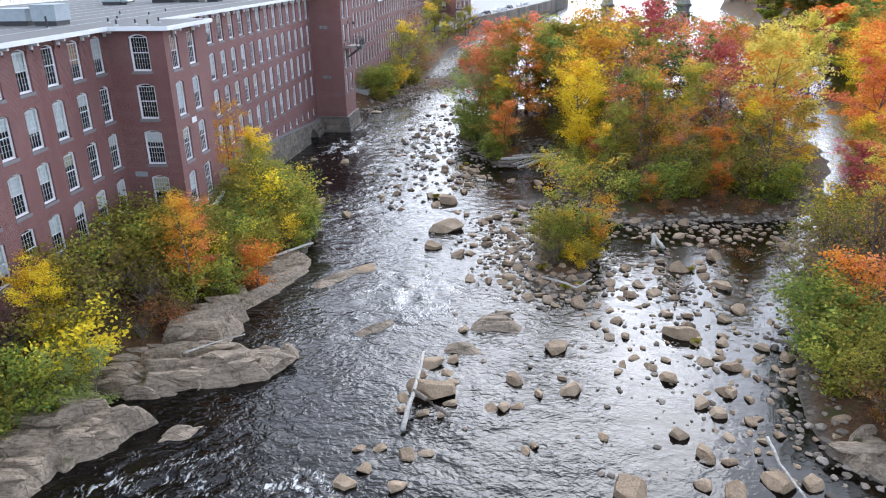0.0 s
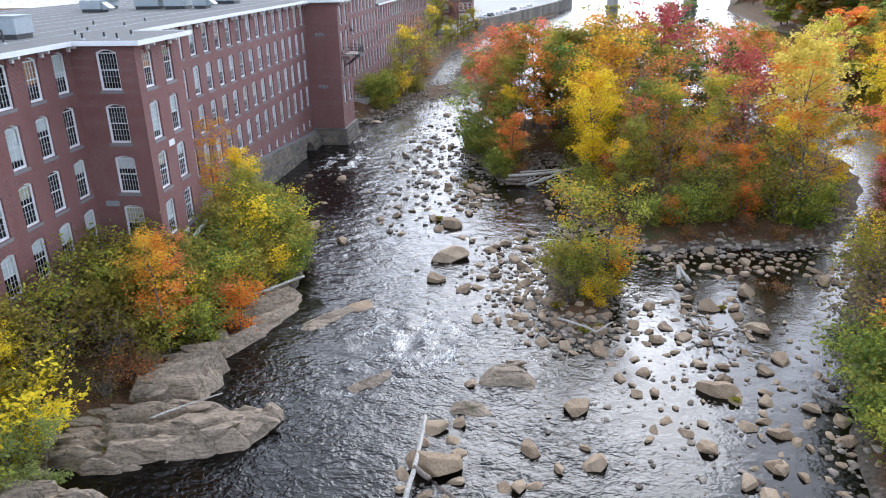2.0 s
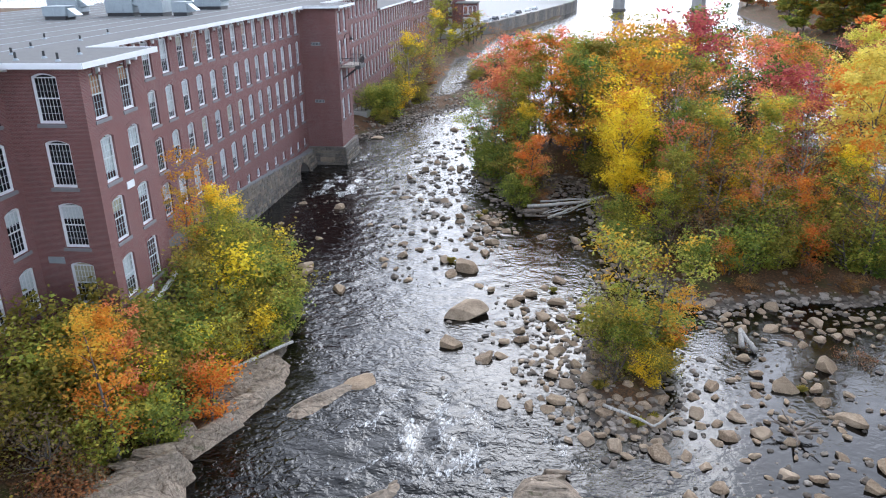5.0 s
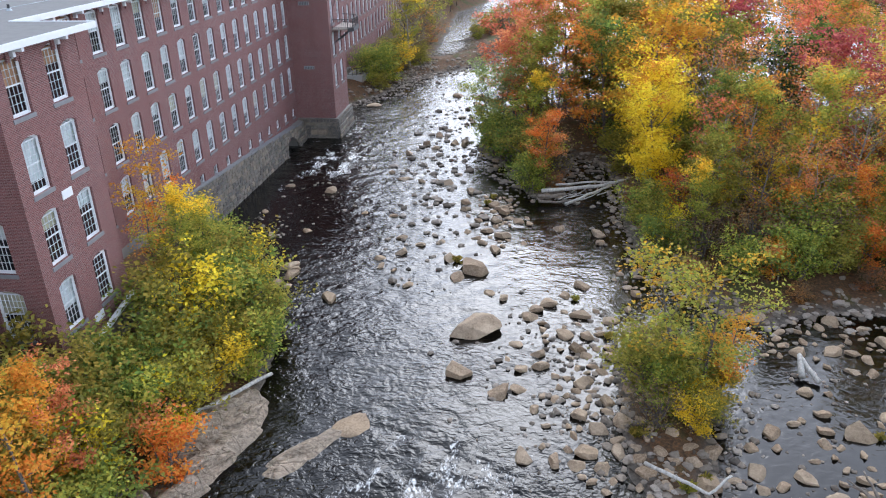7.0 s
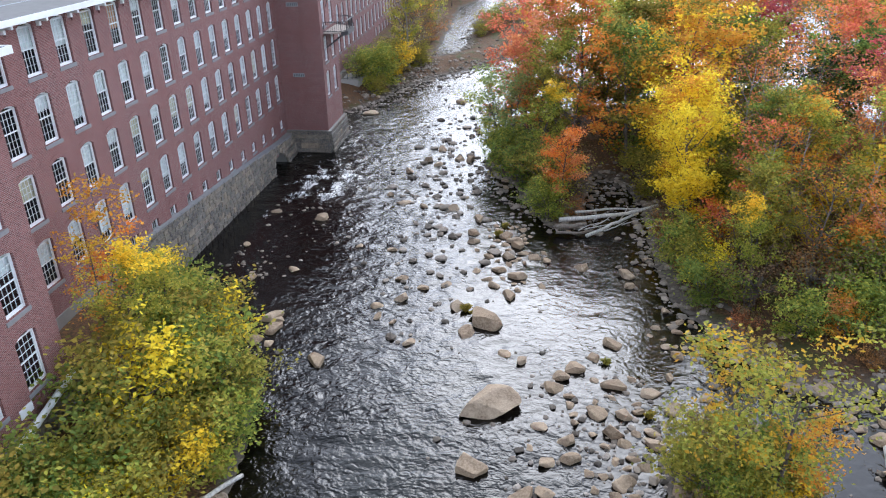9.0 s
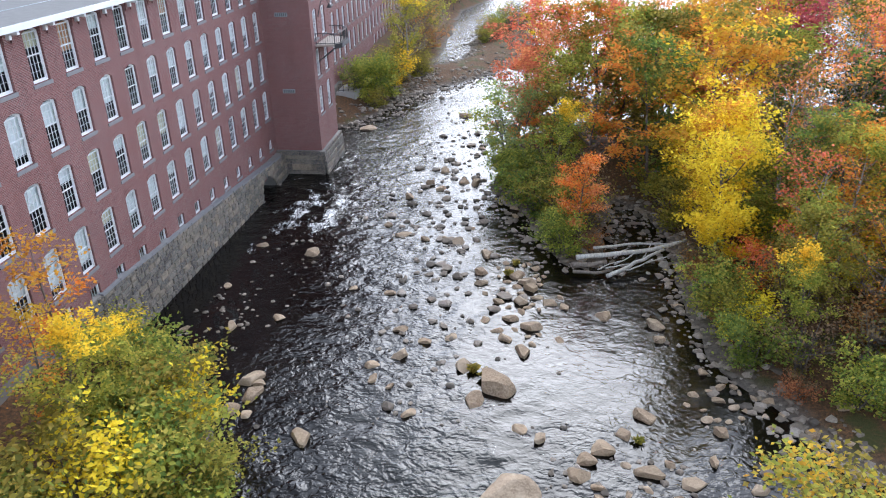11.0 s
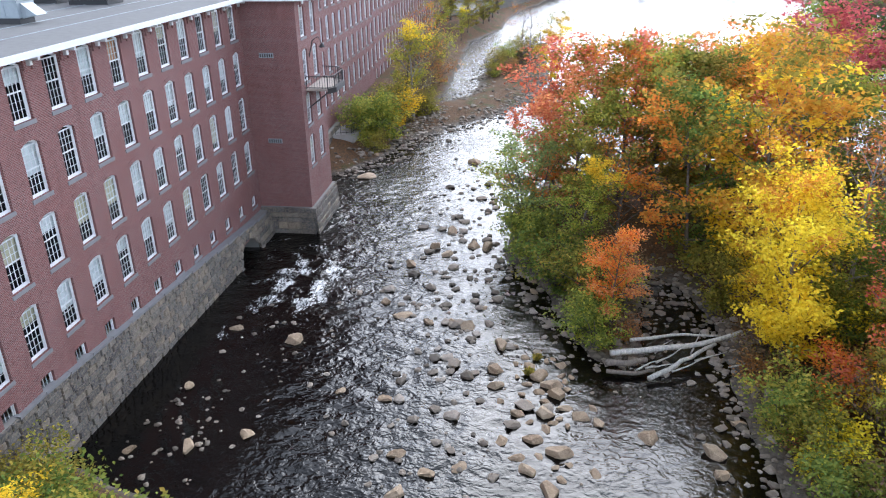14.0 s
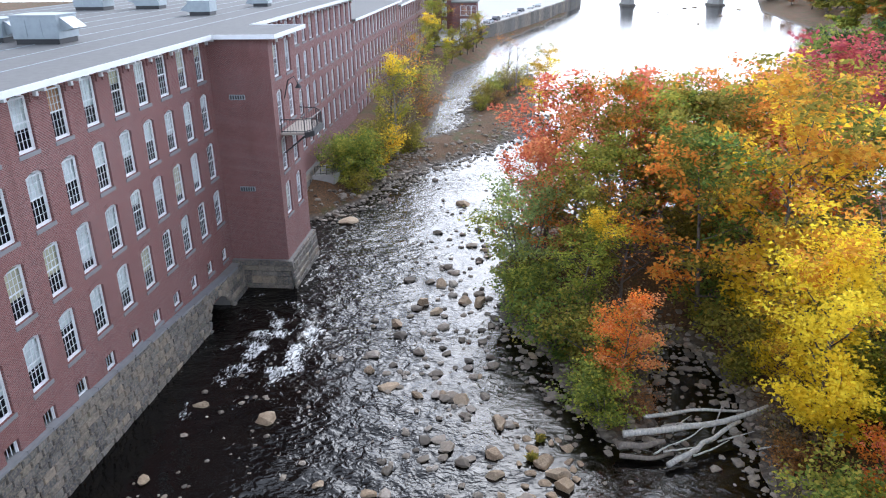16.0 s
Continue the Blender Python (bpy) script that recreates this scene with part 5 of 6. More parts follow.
ROCKS_C = [(-7.8, 75.5, 0.8), (-9.4, 74.9, 0.9), (-6.7, 72.4, 1.2), (-12.2, 72.1, 0.9), (-11.9, 70.7, 0.8), (-10.8, 70.1, 0.6), (-9.4, 67.8, 0.9), (-3.5, 67.0, 0.8), (-2.4, 66.3, 0.9), (5.1, 77.8, 1.3),
           (1.9, 78.7, 1.3), (-0.7, 79.7, 0.8), (-3.2, 83.0, 1.1), (-3.6, 80.4, 1.1), (-4.4, 85.0, 0.8), (-8.5, 89.5, 1.0), (-11.3, 89.8, 0.8), (-11.3, 101.1, 1.0), (-12.5, 102.7, 1.1), (-11.1, 126.8, 1.7),
           (-14.0, 99.1, 1.0), (-14.7, 92.5, 0.8), (-8.1, 103.0, 1.3), (-6.2, 87.3, 1.2), (-24.5, 81.0, 0.8), (-22.1, 75.6, 1.0), (-25.1, 75.2, 0.7), (6.8, 80.4, 0.8), (6.9, 72.9, 0.8)]
ROCKS_D = [(8.3, 71.6, 0.6), (3.0, 68.6, 1.2), (7.3, 70.3, 0.7), (-9.2, 103.1, 1.2), (-11.4, 106.2, 1.2), (-8.1, 113.9, 0.8), (-9.7, 89.9, 0.9), (-5.4, 87.3, 0.7), (-3.8, 84.1, 1.1), (-2.9, 82.2, 1.2),
           (-6.4, 82.8, 1.0), (-24.2, 87.9, 0.9), (-15.4, 81.4, 0.6), (-4.3, 96.9, 0.9), (-4.2, 95.1, 0.8), (-5.5, 101.6, 0.9), (-22.9, 128.3, 1.3), (-7.6, 92.3, 0.5), (-5.2, 27.4, 0.7), (-4.0, 27.5, 0.7),
           (-2.5, 27.0, 1.0), (-1.5, 27.2, 0.8), (-4.5, 25.8, 0.9), (-5.3, 24.6, 1.1), (-2.6, 24.6, 1.1), (3.6, 27.9, 0.7), (4.0, 28.4, 0.6), (8.6, 25.0, 1.9), (11.7, 30.0, 1.1), (7.8, 29.4, 0.8)]
ROCKS_E = [(12.7, 28.4, 1.3), (13.8, 27.8, 0.9), (12.2, 25.9, 1.0), (15.5, 34.5, 1.3), (15.5, 28.8, 0.6), (14.3, 32.1, 1.1), (15.8, 26.2, 1.6), (17.4, 26.3, 1.1), (13.6, 25.6, 1.4), (19.9, 30.2, 1.0), (20.8, 27.9, 1.0)]
taken = []
for row in ROCKS_A + ROCKS_B + ROCKS_C + ROCKS_D + ROCKS_E:
    rock(*row)
    taken.append(row)
big = new("boulder", rock_mesh(77, 0.5, 9, 4))
big.matrix_world = pose(-4.15, 61.7, 0.2, 6, -5, 25) @ Matrix.Diagonal((2.7, 2.4, 2.5, 1))
tagged(big, "largest tan boulder with a flat top in midstream", "rock")
for x, y, s in ((-9.9, 52.0, 2.2), (-22.4, 121.3, 2.6), (-13.2, 90.8, 1.5)):
    rock(x, y, s, True, "broad flat slab of tan rock awash in the current", 0.0)
pile = new("boulder", rock_mesh(81, 0.7, 6, 4))
pile.matrix_world = pose(-2.0, 32.9, 0.3, 14, 6, 20) @ Matrix.Diagonal((2.2, 2.2, 1.9, 1))
tagged(pile, "big grey slab-faced boulder holding a driftwood pile", "rock")
for x, y, s in ((-3.6, 32.4, 0.9), (-3.4, 31.2, 0.8), (-0.7, 32.0, 0.8), (-0.9, 34.2, 0.9), (-3.2, 33.8, 0.8), (-2.2, 30.9, 0.9), (-1.1, 30.8, 0.7), (-2.8, 35.2, 0.8)):
    rock(x, y, s)

# shoals: rocks strewn round the islet, the channels and the shores
SHOALS = [((2.4, 56.5), (2.4, 6.5), 84, 0.5, 1.25), ((6.0, 49.0), (2.4, 2.4), 34, 0.6, 1.5), ((16, 51), (4.5, 5.0), 34, 0.5, 1.2), ((20, 61.6), (8, 2.4), 90, 0.45, 1.2), ((-3.6, 81), (1.6, 4.5), 36, 0.45, 1.2),
          ((8.6, 69.5), (3.6, 3.2), 30, 0.4, 1.0), ((17, 33), (3.0, 6.0), 30, 0.4, 0.9), ((13, 43), (5, 7), 40, 0.4, 1.1)]
for (cx, cy), (sx, sy), n, lo, hi in SHOALS:
    for _ in range(n):
        for _try in range(12):
            x, y, s = rng.gauss(cx, sx * 0.6), rng.gauss(cy, sy * 0.6), lo + (hi - lo) * rng.random() ** 2
            if all((x - a) ** 2 + (y - b) ** 2 > (0.5 * (s + c)) ** 2 for a, b, c in taken):
                taken.append((x, y, s))
                rock(x, y, s, z=max(0.0, land(x, y)), group="rocks of the shoals", label="tan rock of a crowded shoal")
                break


def strew(name, label, spots, lo, hi, seed):
    """Many small stones as one mesh."""
    r = np.random.RandomState(seed)
    base = [np.array([v.co for v in rock_mesh(90 + i, 0.55, 8, 1).vertices]) for i in range(5)]
    faces = [tuple(p.vertices) for p in rock_mesh(90, 0.55, 8, 1).polygons]
    verts, fs = [], []
    for x, y in spots:
        b = base[r.randint(5)]
        s, a = lo + (hi - lo) * r.rand() ** 2.2, r.uniform(0, 6.3)
        z = max(0.0, land(x, y))
        rot = np.array([[math.cos(a), -math.sin(a), 0], [math.sin(a), math.cos(a), 0], [0, 0, 1]])
        k = len(verts)
        verts += (b @ rot.T * s * np.array([1, 1, r.uniform(0.7, 1.1)]) + (x, y, z + s * 0.06)).tolist()
        fs += [tuple(k + i for i in f) for f in faces]
    me = bpy.data.meshes.new(name)
    me.from_pydata(verts, [], fs)
    me.materials.append(PEBBLE)
    return tagged(new(name, me), label, "stones", kind="stuff")


pb = Mat("pebbles", 0.8, spec=0.4)
pcol = pb.ramp(pb.island(), (0.0, (0.07, 0.058, 0.047)), (0.35, (0.19, 0.155, 0.12)), (0.7, (0.28, 0.23, 0.18)), (1.0, (0.38, 0.33, 0.28)))
pb.color(pb.mix(pb.ramp(pb.noise(9.0, 5.0), (0.4, (0, 0, 0)), (0.7, (0.5, 0.5, 0.5))), pcol, (0.10, 0.085, 0.065)))
pb.bump(pb.noise(20.0, 4.0), 0.5, 0.03)
PEBBLE = pb.m


def along(poly, n, spread, r, closed=True):
    pts = poly + (poly[:1] if closed else [])
    seg = [(a, b, math.dist(a, b)) for a, b in zip(pts, pts[1:])]
    out = []
    for _ in range(n):
        a, b, L = r.choices(seg, [s[2] for s in seg])[0]
        t = r.random()
        out.append((a[0] + (b[0] - a[0]) * t + r.gauss(0, spread), a[1] + (b[1] - a[1]) * t + r.gauss(0, spread)))
    return out


sr = random.Random(5)
strew("shore_stones", "loose brown stones along the island shore", along(ISLAND[:22], 1700, 1.1, sr, False), 0.2, 0.8, 1)
strew("shore_stones", "loose stones at the foot of the east bank", along(EAST[:10], 700, 1.0, sr, False), 0.2, 0.75, 2)
strew("shore_stones", "stones and gravel below the far mill", along(WEST[21:25], 650, 1.8, sr, False) + along(BAR[:7], 700, 2.0, sr, False) + along(BAR[9:15], 350, 1.5, sr, False), 0.25, 0.9, 3)
strew("shore_stones", "cobbles packed round the islet", along(ISLET, 420, 0.9, sr), 0.2, 0.7, 4)
strew("river_stones", "low stones breaking the surface of the shallows", [(sr.gauss(-9, 4.5), sr.uniform(66, 135)) for _ in range(300)] + [(sr.gauss(14, 5), sr.uniform(26, 62)) for _ in range(420)] + [(sr.gauss(2, 3), sr.gauss(57, 5)) for _ in range(260)], 0.15, 0.55, 6)
strew("river_stones", "tan rocks strewn through the upper shallows", [(sr.gauss(-10, 3), sr.gauss(96, 6)) for _ in range(60)] + [(sr.gauss(-10, 2.2), sr.gauss(112, 6)) for _ in range(45)] + [(sr.gauss(-9, 3.5), sr.gauss(84, 6)) for _ in range(45)], 0.45, 1.2, 8)
strew("river_stones", "pale stones in the dark pool by the wall", [(sr.gauss(-23.5, 1.4), sr.gauss(77, 2.5)) for _ in range(60)] + [(sr.gauss(-21, 2), sr.gauss(87, 4)) for _ in range(40)], 0.15, 0.5, 7)


BLOCKS = [rock_mesh(60 + i, f, 14) for i, f in enumerate((0.34, 0.42, 0.3, 0.38))]
for me in BLOCKS:
    me.materials[0] = LEDGE


# ledges of the west bank
def ledge(name, label, outline, height, seed, step=0.12, grain=0.3):
    """Fractured bedrock over an outline: tilted blocks in layers that step down to the water."""
    r = np.random.RandomState(seed)
    xs = np.arange(min(p[0] for p in outline) - 0.8, max(p[0] for p in outline) + 0.8, step)
    ys = np.arange(min(p[1] for p in outline) - 0.8, max(p[1] for p in outline) + 0.8, step)
    gx, gy = np.meshgrid(xs, ys)
    # blocks stretched along the bedding, which runs across the bank
    a = grain
    u, v = gx * math.cos(a) + gy * math.sin(a), -gx * math.sin(a) + gy * math.cos(a)
    u = u + ripple(gx, gy, seed + 3, 10, 0.8, 3.0) * 0.25
    v = v + ripple(gx, gy, seed + 5, 10, 0.8, 3.0) * 0.12
    n = int((xs[-1] - xs[0]) * (ys[-1] - ys[0]) * 0.55) + 8
    su, sv = r.uniform(u.min(), u.max(), n), r.uniform(v.min(), v.max(), n)
    soft = min(1.0, height) ** 1.3
    lift, tu, tv = r.normal(0, 0.26, n) * soft, r.normal(0, 0.10, n) * soft, r.normal(-0.12, 0.22, n) * soft
    best, second, z = np.full(gx.shape, 1e9), np.full(gx.shape, 1e9), np.zeros(gx.shape)
    for k in range(n):
        d = ((u - su[k]) * 0.42) ** 2 + (v - sv[k]) ** 2
        near = d < best
        second = np.where(near, best, np.minimum(second, d))
        best = np.where(near, d, best)
        z = np.where(near, lift[k] + (u - su[k]) * tu[k] + (v - sv[k]) * tv[k], z)
    d = inside_distance(gx, gy, outline) + ripple(gx, gy, seed, 16, 0.8, 5.0) * 0.3 + z * 0.6
    gap = np.sqrt(second) - np.sqrt(best)
    top = height * np.clip(d / 0.7, -1.2, 1) - 0.22 * soft * np.exp(-(gap / 0.09) ** 2) + z * np.clip(d / 0.8, 0, 1) + ripple(gx, gy, seed + 4, 22, 3, 9) * 0.05 + ripple(u * 0.3, v * 2.2, seed + 6, 12, 1, 4) * 0.09
    for _ in range(1):
        pad = np.pad(top, 1, mode="edge")
        top = (pad[1:-1, 1:-1] * 4 + pad[:-2, 1:-1] + pad[2:, 1:-1] + pad[1:-1, :-2] + pad[1:-1, 2:]) / 8
    top = np.maximum(top, -1.0)
    me = sheet(name, xs, ys, top, LEDGE)
    me.shade_flat()
    ob = tagged(new(name, me), label, "rock ledge")
    # loose and half-split blocks lying along the bedding
    on = np.argwhere((d > 0.35) & (top > 0.15))
    for _ in range(int(len(on) * step * step * 0.55)):
        i, j = on[r.randint(len(on))]
        size = r.uniform(0.7, 1.9) * min(1.0, 0.55 + 0.4 * height)
        block = child(new("slab", BLOCKS[r.randint(len(BLOCKS))]), ob)
        block.matrix_basis = pose(xs[j], ys[i], top[i, j] - size * 0.02, r.uniform(-12, 12), r.uniform(-9, 9), math.degrees(grain) + r.normal(0, 16)) @ Matrix.Diagonal((size * 1.35, size * r.uniform(0.4, 0.75), size * r.uniform(0.7, 1.2), 1))
    return ob


ledge("rock_ledge", "long pale bedrock ledge jutting into the river", [(-24.5, 31.6), (-20.4, 31.2), (-17, 31.8), (-12.4, 33.6), (-10.9, 36.4), (-11.6, 37.8), (-14, 37.2), (-15.5, 38.0), (-19, 36.8), (-23.5, 36)], 1.0, 31, grain=0.25)
ledge("rock_ledge", "sloping grey bedrock hump with dry leaves", [(-20.5, 37.0), (-16.4, 37.4), (-15.8, 40.0), (-17.0, 42.8), (-20.5, 43)], 1.5, 41, grain=0.7)
ledge("rock_ledge", "low cracked ledge by white water", [(-28, 20), (-20.6, 21.6), (-19.8, 24.6), (-18.0, 26.2), (-17.0, 28.8), (-19.6, 29.6), (-23, 30.4), (-28, 30)], 1.15, 51, grain=0.35)
ledge("rock_ledge", "pale slab under the shrubs at the waterline", [(-18.6, 42.5), (-17.0, 43.0), (-15.8, 46), (-14.4, 50.8), (-14.8, 53.0), (-16.0, 54.5), (-18.4, 53), (-19, 46)], 0.85, 61, grain=1.1)
ledge("rock_ledge", "small ledge awash beside white water", [(-16.2, 27.0), (-14.4, 27.8), (-13.8, 29.0), (-16.0, 28.6)], 0.4, 71, grain=0.4)
ledge("rock_ledge", "cracked tan ledge awash in the rapids", [(-13.6, 47.6), (-12.6, 47.4), (-11.2, 49.2), (-10.2, 51.2), (-11.0, 51.4), (-12.8, 49.8)], 0.42, 81, grain=0.9)
ledge("rock_slab", "broad tan slab of bedrock awash in midstream", [(-0.6, 41.0), (0.3, 43.4), (2.2, 43.9), (3.3, 42.0), (3.0, 40.9), (1.4, 41.2)], 0.5, 101, 0.14)
ledge("rock_slab", "low tan slab beside the boulder pile", [(-1.8, 37.7), (-1.5, 39.3), (0.2, 39.5), (1.0, 38.1), (0, 37.6)], 0.45, 111, 0.14)
ledge("rock_slab", "tilted tan slab with a fall of water behind it", [(-8.5, 40.5), (-7.4, 41.2), (-6.0, 42.5), (-5.8, 41.5), (-7.7, 39.4)], 0.5, 121, 0.14)
ledge("rock_ledge", "low brown ledge at the foot of the east bank", [(19.4, 28.2), (22, 25.4), (25, 24), (25, 30), (21, 31.5)], 0.9, 91)

# tufts of grass on the shoals


def grass_tuft(x, y, size, seed):
    r = random.Random(seed)
    sh = Shape()
    for _ in range(90):
        a, out, h = r.uniform(0, 6.28), r.uniform(0.1, 0.75) * size, r.uniform(0.5, 1.0) * size
        bx, by = r.gauss(0, 0.14) * size, r.gauss(0, 0.14) * size
        cx, cy = math.cos(a), math.sin(a)
        wx, wy = -cy * 0.03, cx * 0.03
        sh.face((bx - wx, by - wy, 0), (bx + wx, by + wy, 0), (bx + cx * out * 0.5 + wx, by + cy * out * 0.5 + wy, h * 0.8), (bx + cx * out, by + cy * out, h * 0.75))
    thing("grass_tuft", "tuft of long yellow-green grass among river rocks", "grass", sh, LEAF["olive"], pose(x, y, max(0.0, land(x, y)) - 0.02), group="grass tufts")


for i, (x, y, size) in enumerate(((-6.2, 72.0, 0.6), (2.5, 66.5, 0.45), (4.3, 61.7, 0.5), (-4.5, 84.2, 0.55), (-4.0, 85.9, 0.5), (-5.4, 71.5, 0.65), (-18.6, 40.6, 1.2), (-17.6, 41.2, 1.0), (-17.2, 33.4, 0.6), (-19.4, 33.0, 0.7), (17.0, 53.0, 0.45), (14.8, 40.4, 0.5), (4.8, 52.0, 0.6), (6.6, 48.2, 0.6), (7.6, 49.0, 0.5))):
    grass_tuft(x, y, size, 300 + i)

# ---- driftwood ----


def log(name, label, pts, r0, r1, mat=DRIFT, group=""):
    pts = [Vector(p) for p in pts]
    fine = []
    for a, b in zip(pts, pts[1:]):
        for i in range(4):
            fine.append(a.lerp(b, i / 4) + Vector((rng.gauss(0, r0 * 0.22), rng.gauss(0, r0 * 0.22), rng.gauss(0, r0 * 0.15))))
    fine.append(pts[-1])
    n = len(fine) - 1
    s = Shape().tube(fine, [r0 + (r1 - r0) * i / n * rng.uniform(0.9, 1.1) for i in range(n + 1)], 8)
    return thing(name, label, "log", s, mat, group=group, smooth=True)


G6 = "log jam"
log("driftwood_log", "long bleached trunk of the log jam", [(0.4, 85.6, 0.95), (3.5, 86.2, 1.0), (6.0, 86.8, 1.15), (8.6, 87.9, 1.5)], 0.2, 0.13, group=G6)
log("driftwood_log", "bleached trunk slanting up in the log jam", [(2.6, 83.9, 0.3), (4.6, 85.3, 0.75), (6.9, 87.0, 1.1)], 0.16, 0.1, group=G6)
log("driftwood_log", "splintered grey trunk base", [(0.0, 85.0, 0.6), (1.4, 85.0, 0.65), (2.6, 85.4, 0.7)], 0.22, 0.15, OLDLOG, G6)
log("driftwood_log", "weathered trunk low in the log jam", [(0.2, 84.6, 0.3), (1.6, 84.4, 0.28), (3.0, 84.9, 0.3)], 0.14, 0.1, OLDLOG, G6)
log("driftwood_log", "thin grey trunk behind the jam", [(1.8, 87.2, 0.95), (4.6, 88.0, 1.0), (7.4, 88.0, 1.1)], 0.12, 0.07, group=G6)
for i in range(9):
    x, y = rng.uniform(1.5, 7.5), rng.uniform(84.4, 87.4)
    a = rng.uniform(-0.6, 1.2)
    log("branch", "dead branch caught in the log jam", [(x, y, 0.5), (x + math.cos(a) * 0.9, y + math.sin(a) * 0.9, 0.8), (x + math.cos(a) * 1.9, y + math.sin(a) * 1.9, rng.uniform(0.7, 1.7))], 0.06, 0.02, group=G6)
log("driftwood_log", "bleached pole leaning on the boulder pile", [(-3.1, 29.0, 0.15), (-2.9, 31.0, 0.7), (-2.85, 33.5, 0.8), (-2.9, 36.6, 0.75)], 0.16, 0.09)
log("driftwood_log", "broken grey trunk across the boulder pile", [(-2.9, 32.0, 0.8), (-1.8, 31.1, 0.6), (-0.6, 30.4, 0.25)], 0.15, 0.1, OLDLOG)
log("driftwood_log", "bleached pole lying over shore rocks", [(15.9, 28.9, 0.9), (16.0, 27.0, 0.7), (16.5, 24.6, 0.5)], 0.09, 0.06)
log("driftwood_log", "dark sodden log in the east channel", [(19.2, 41.1, 0.3), (20.2, 40.3, 0.4), (21.5, 39.3, 0.55)], 0.16, 0.12, OLDLOG)
for pts, r in ((((14.7, 57.9, 0.3), (14.9, 59.2, 0.9)), 0.2), (((15.5, 57.5, 0.2), (15.1, 58.6, 0.6), (14.9, 59.3, 0.9)), 0.17)):
    log("stump", "bleached forked stump stranded in the shallows", pts, r, r * 0.7, group="stranded stump")
for i in range(7):
    a = rng.uniform(0, 6.3)
    log("branch", "grey tangled root snag", [(15.0, 48.0, 0.3), (15.0 + math.cos(a) * 0.7, 48.0 + math.sin(a) * 0.7, 0.6), (15.0 + math.cos(a) * 1.5, 48.0 + math.sin(a) * 1.5, rng.uniform(0.2, 1.1))], 0.1, 0.03, OLDLOG, "root snag")
log("driftwood_log", "pale branch on the islet rocks", [(4.8, 49.4, 0.7), (6.4, 48.2, 0.75), (7.4, 47.6, 0.6), (8.6, 48.6, 0.9)], 0.1, 0.06)
log("driftwood_log", "fallen pole at the shrub edge", [(-18.2, 50.2, 1.2), (-16.6, 52.0, 1.3), (-15.0, 54.4, 1.2)], 0.14, 0.1)
log("branch", "dead branch on the pale ledge", [(-17.6, 34.0, 1.5), (-16.2, 35.0, 1.7), (-14.6, 36.6, 1.6)], 0.07, 0.04)

# ---- fittings of the mill ----
balcony = thing("balcony", "dark steel balcony with railings on the brick tower", "balcony")
# two platforms: a rounded outer one and a deck along the wall
deck = slab([(FACE_X + 0.0, 106.2), (FACE_X + 1.9, 106.2), (FACE_X + 2.3, 106.9), (FACE_X + 2.3, 109.8), (FACE_X + 1.6, 110.9), (FACE_X, 111.4)], 12.3, 12.48)
part("deck", deck, DECKW, balcony, "weathered board deck")
part("edge_beam", slab([(FACE_X + 1.9, 106.1), (FACE_X + 2.45, 106.9), (FACE_X + 2.45, 109.8), (FACE_X + 2.3, 109.8), (FACE_X + 2.3, 106.9), (FACE_X + 1.85, 106.2)], 12.1, 12.52), BLACK, balcony)
rail_pts = [(FACE_X + 0.1, 106.2), (FACE_X + 1.9, 106.2), (FACE_X + 2.3, 106.9), (FACE_X + 2.3, 108.4), (FACE_X + 2.3, 109.8), (FACE_X + 1.6, 110.9), (FACE_X + 0.1, 111.3)]
for (a, b), (c, d) in zip(rail_pts, rail_pts[1:]):
    for z in (12.58, 13.5):
        part("rail", Shape().tube([(a, b, z), (c, d, z)], [0.04, 0.04], 5), BLACK, balcony)
    n = max(3, int(math.dist((a, b), (c, d)) / 0.22))
    for i in range(n):
        x, y = lerp(a, c, i / n), lerp(b, d, i / n)
        r = 0.045 if i == 0 else 0.016
        part("post" if i == 0 else "baluster", Shape().tube([(x, y, 12.48), (x, y, 13.5)], [r, r], 5), BLACK, balcony)
for y in (106.7, 108.6, 110.4):
    part("brace", Shape().tube([(FACE_X + 0.05, y, 10.8), (FACE_X + 2.0, y, 12.3)], [0.06, 0.06], 5), BLACK, balcony)

lamp_arch = thing("wall_lamp", "curved black iron lamp bracket on the tower", "lamp")
part("bracket", Shape().tube([(FACE_X, 107.9, 14.80), (FACE_X + 0.4, 107.9, 16.20), (FACE_X + 0.9, 107.9, 16.50), (FACE_X + 1.2, 107.9, 15.90)], [0.05] * 4, 6), BLACK, lamp_arch)
part("shade", Shape().tube([(FACE_X + 1.2, 107.9, 15.95), (FACE_X + 1.2, 107.9, 15.65)], [0.08, 0.28], 10), BLACK, lamp_arch)

pipe = thing("drain_pipe", "white insulated pipe running along the tower foot", "pipe", Shape().tube([(FACE_X + 0.35, 51.0, 4.0), (FACE_X + 0.4, 51.3, 4.4), (FACE_X + 0.42, 53.2, 4.75), (FACE_X + 0.42, 55.4, 5.15), (FACE_X + 0.3, 56.1, 5.2)], [0.17] * 5, 10), WHITE, smooth=True)
for y, z in ((52.9, 12.35), (53.1, 5.3)):
    thing("wall_plate", "small blank white sign on the brick wall", "sign", Shape().box(FACE_X + 0.005, y - 0.42, z - 0.22, FACE_X + 0.045, y + 0.42, z + 0.22), WHITE)
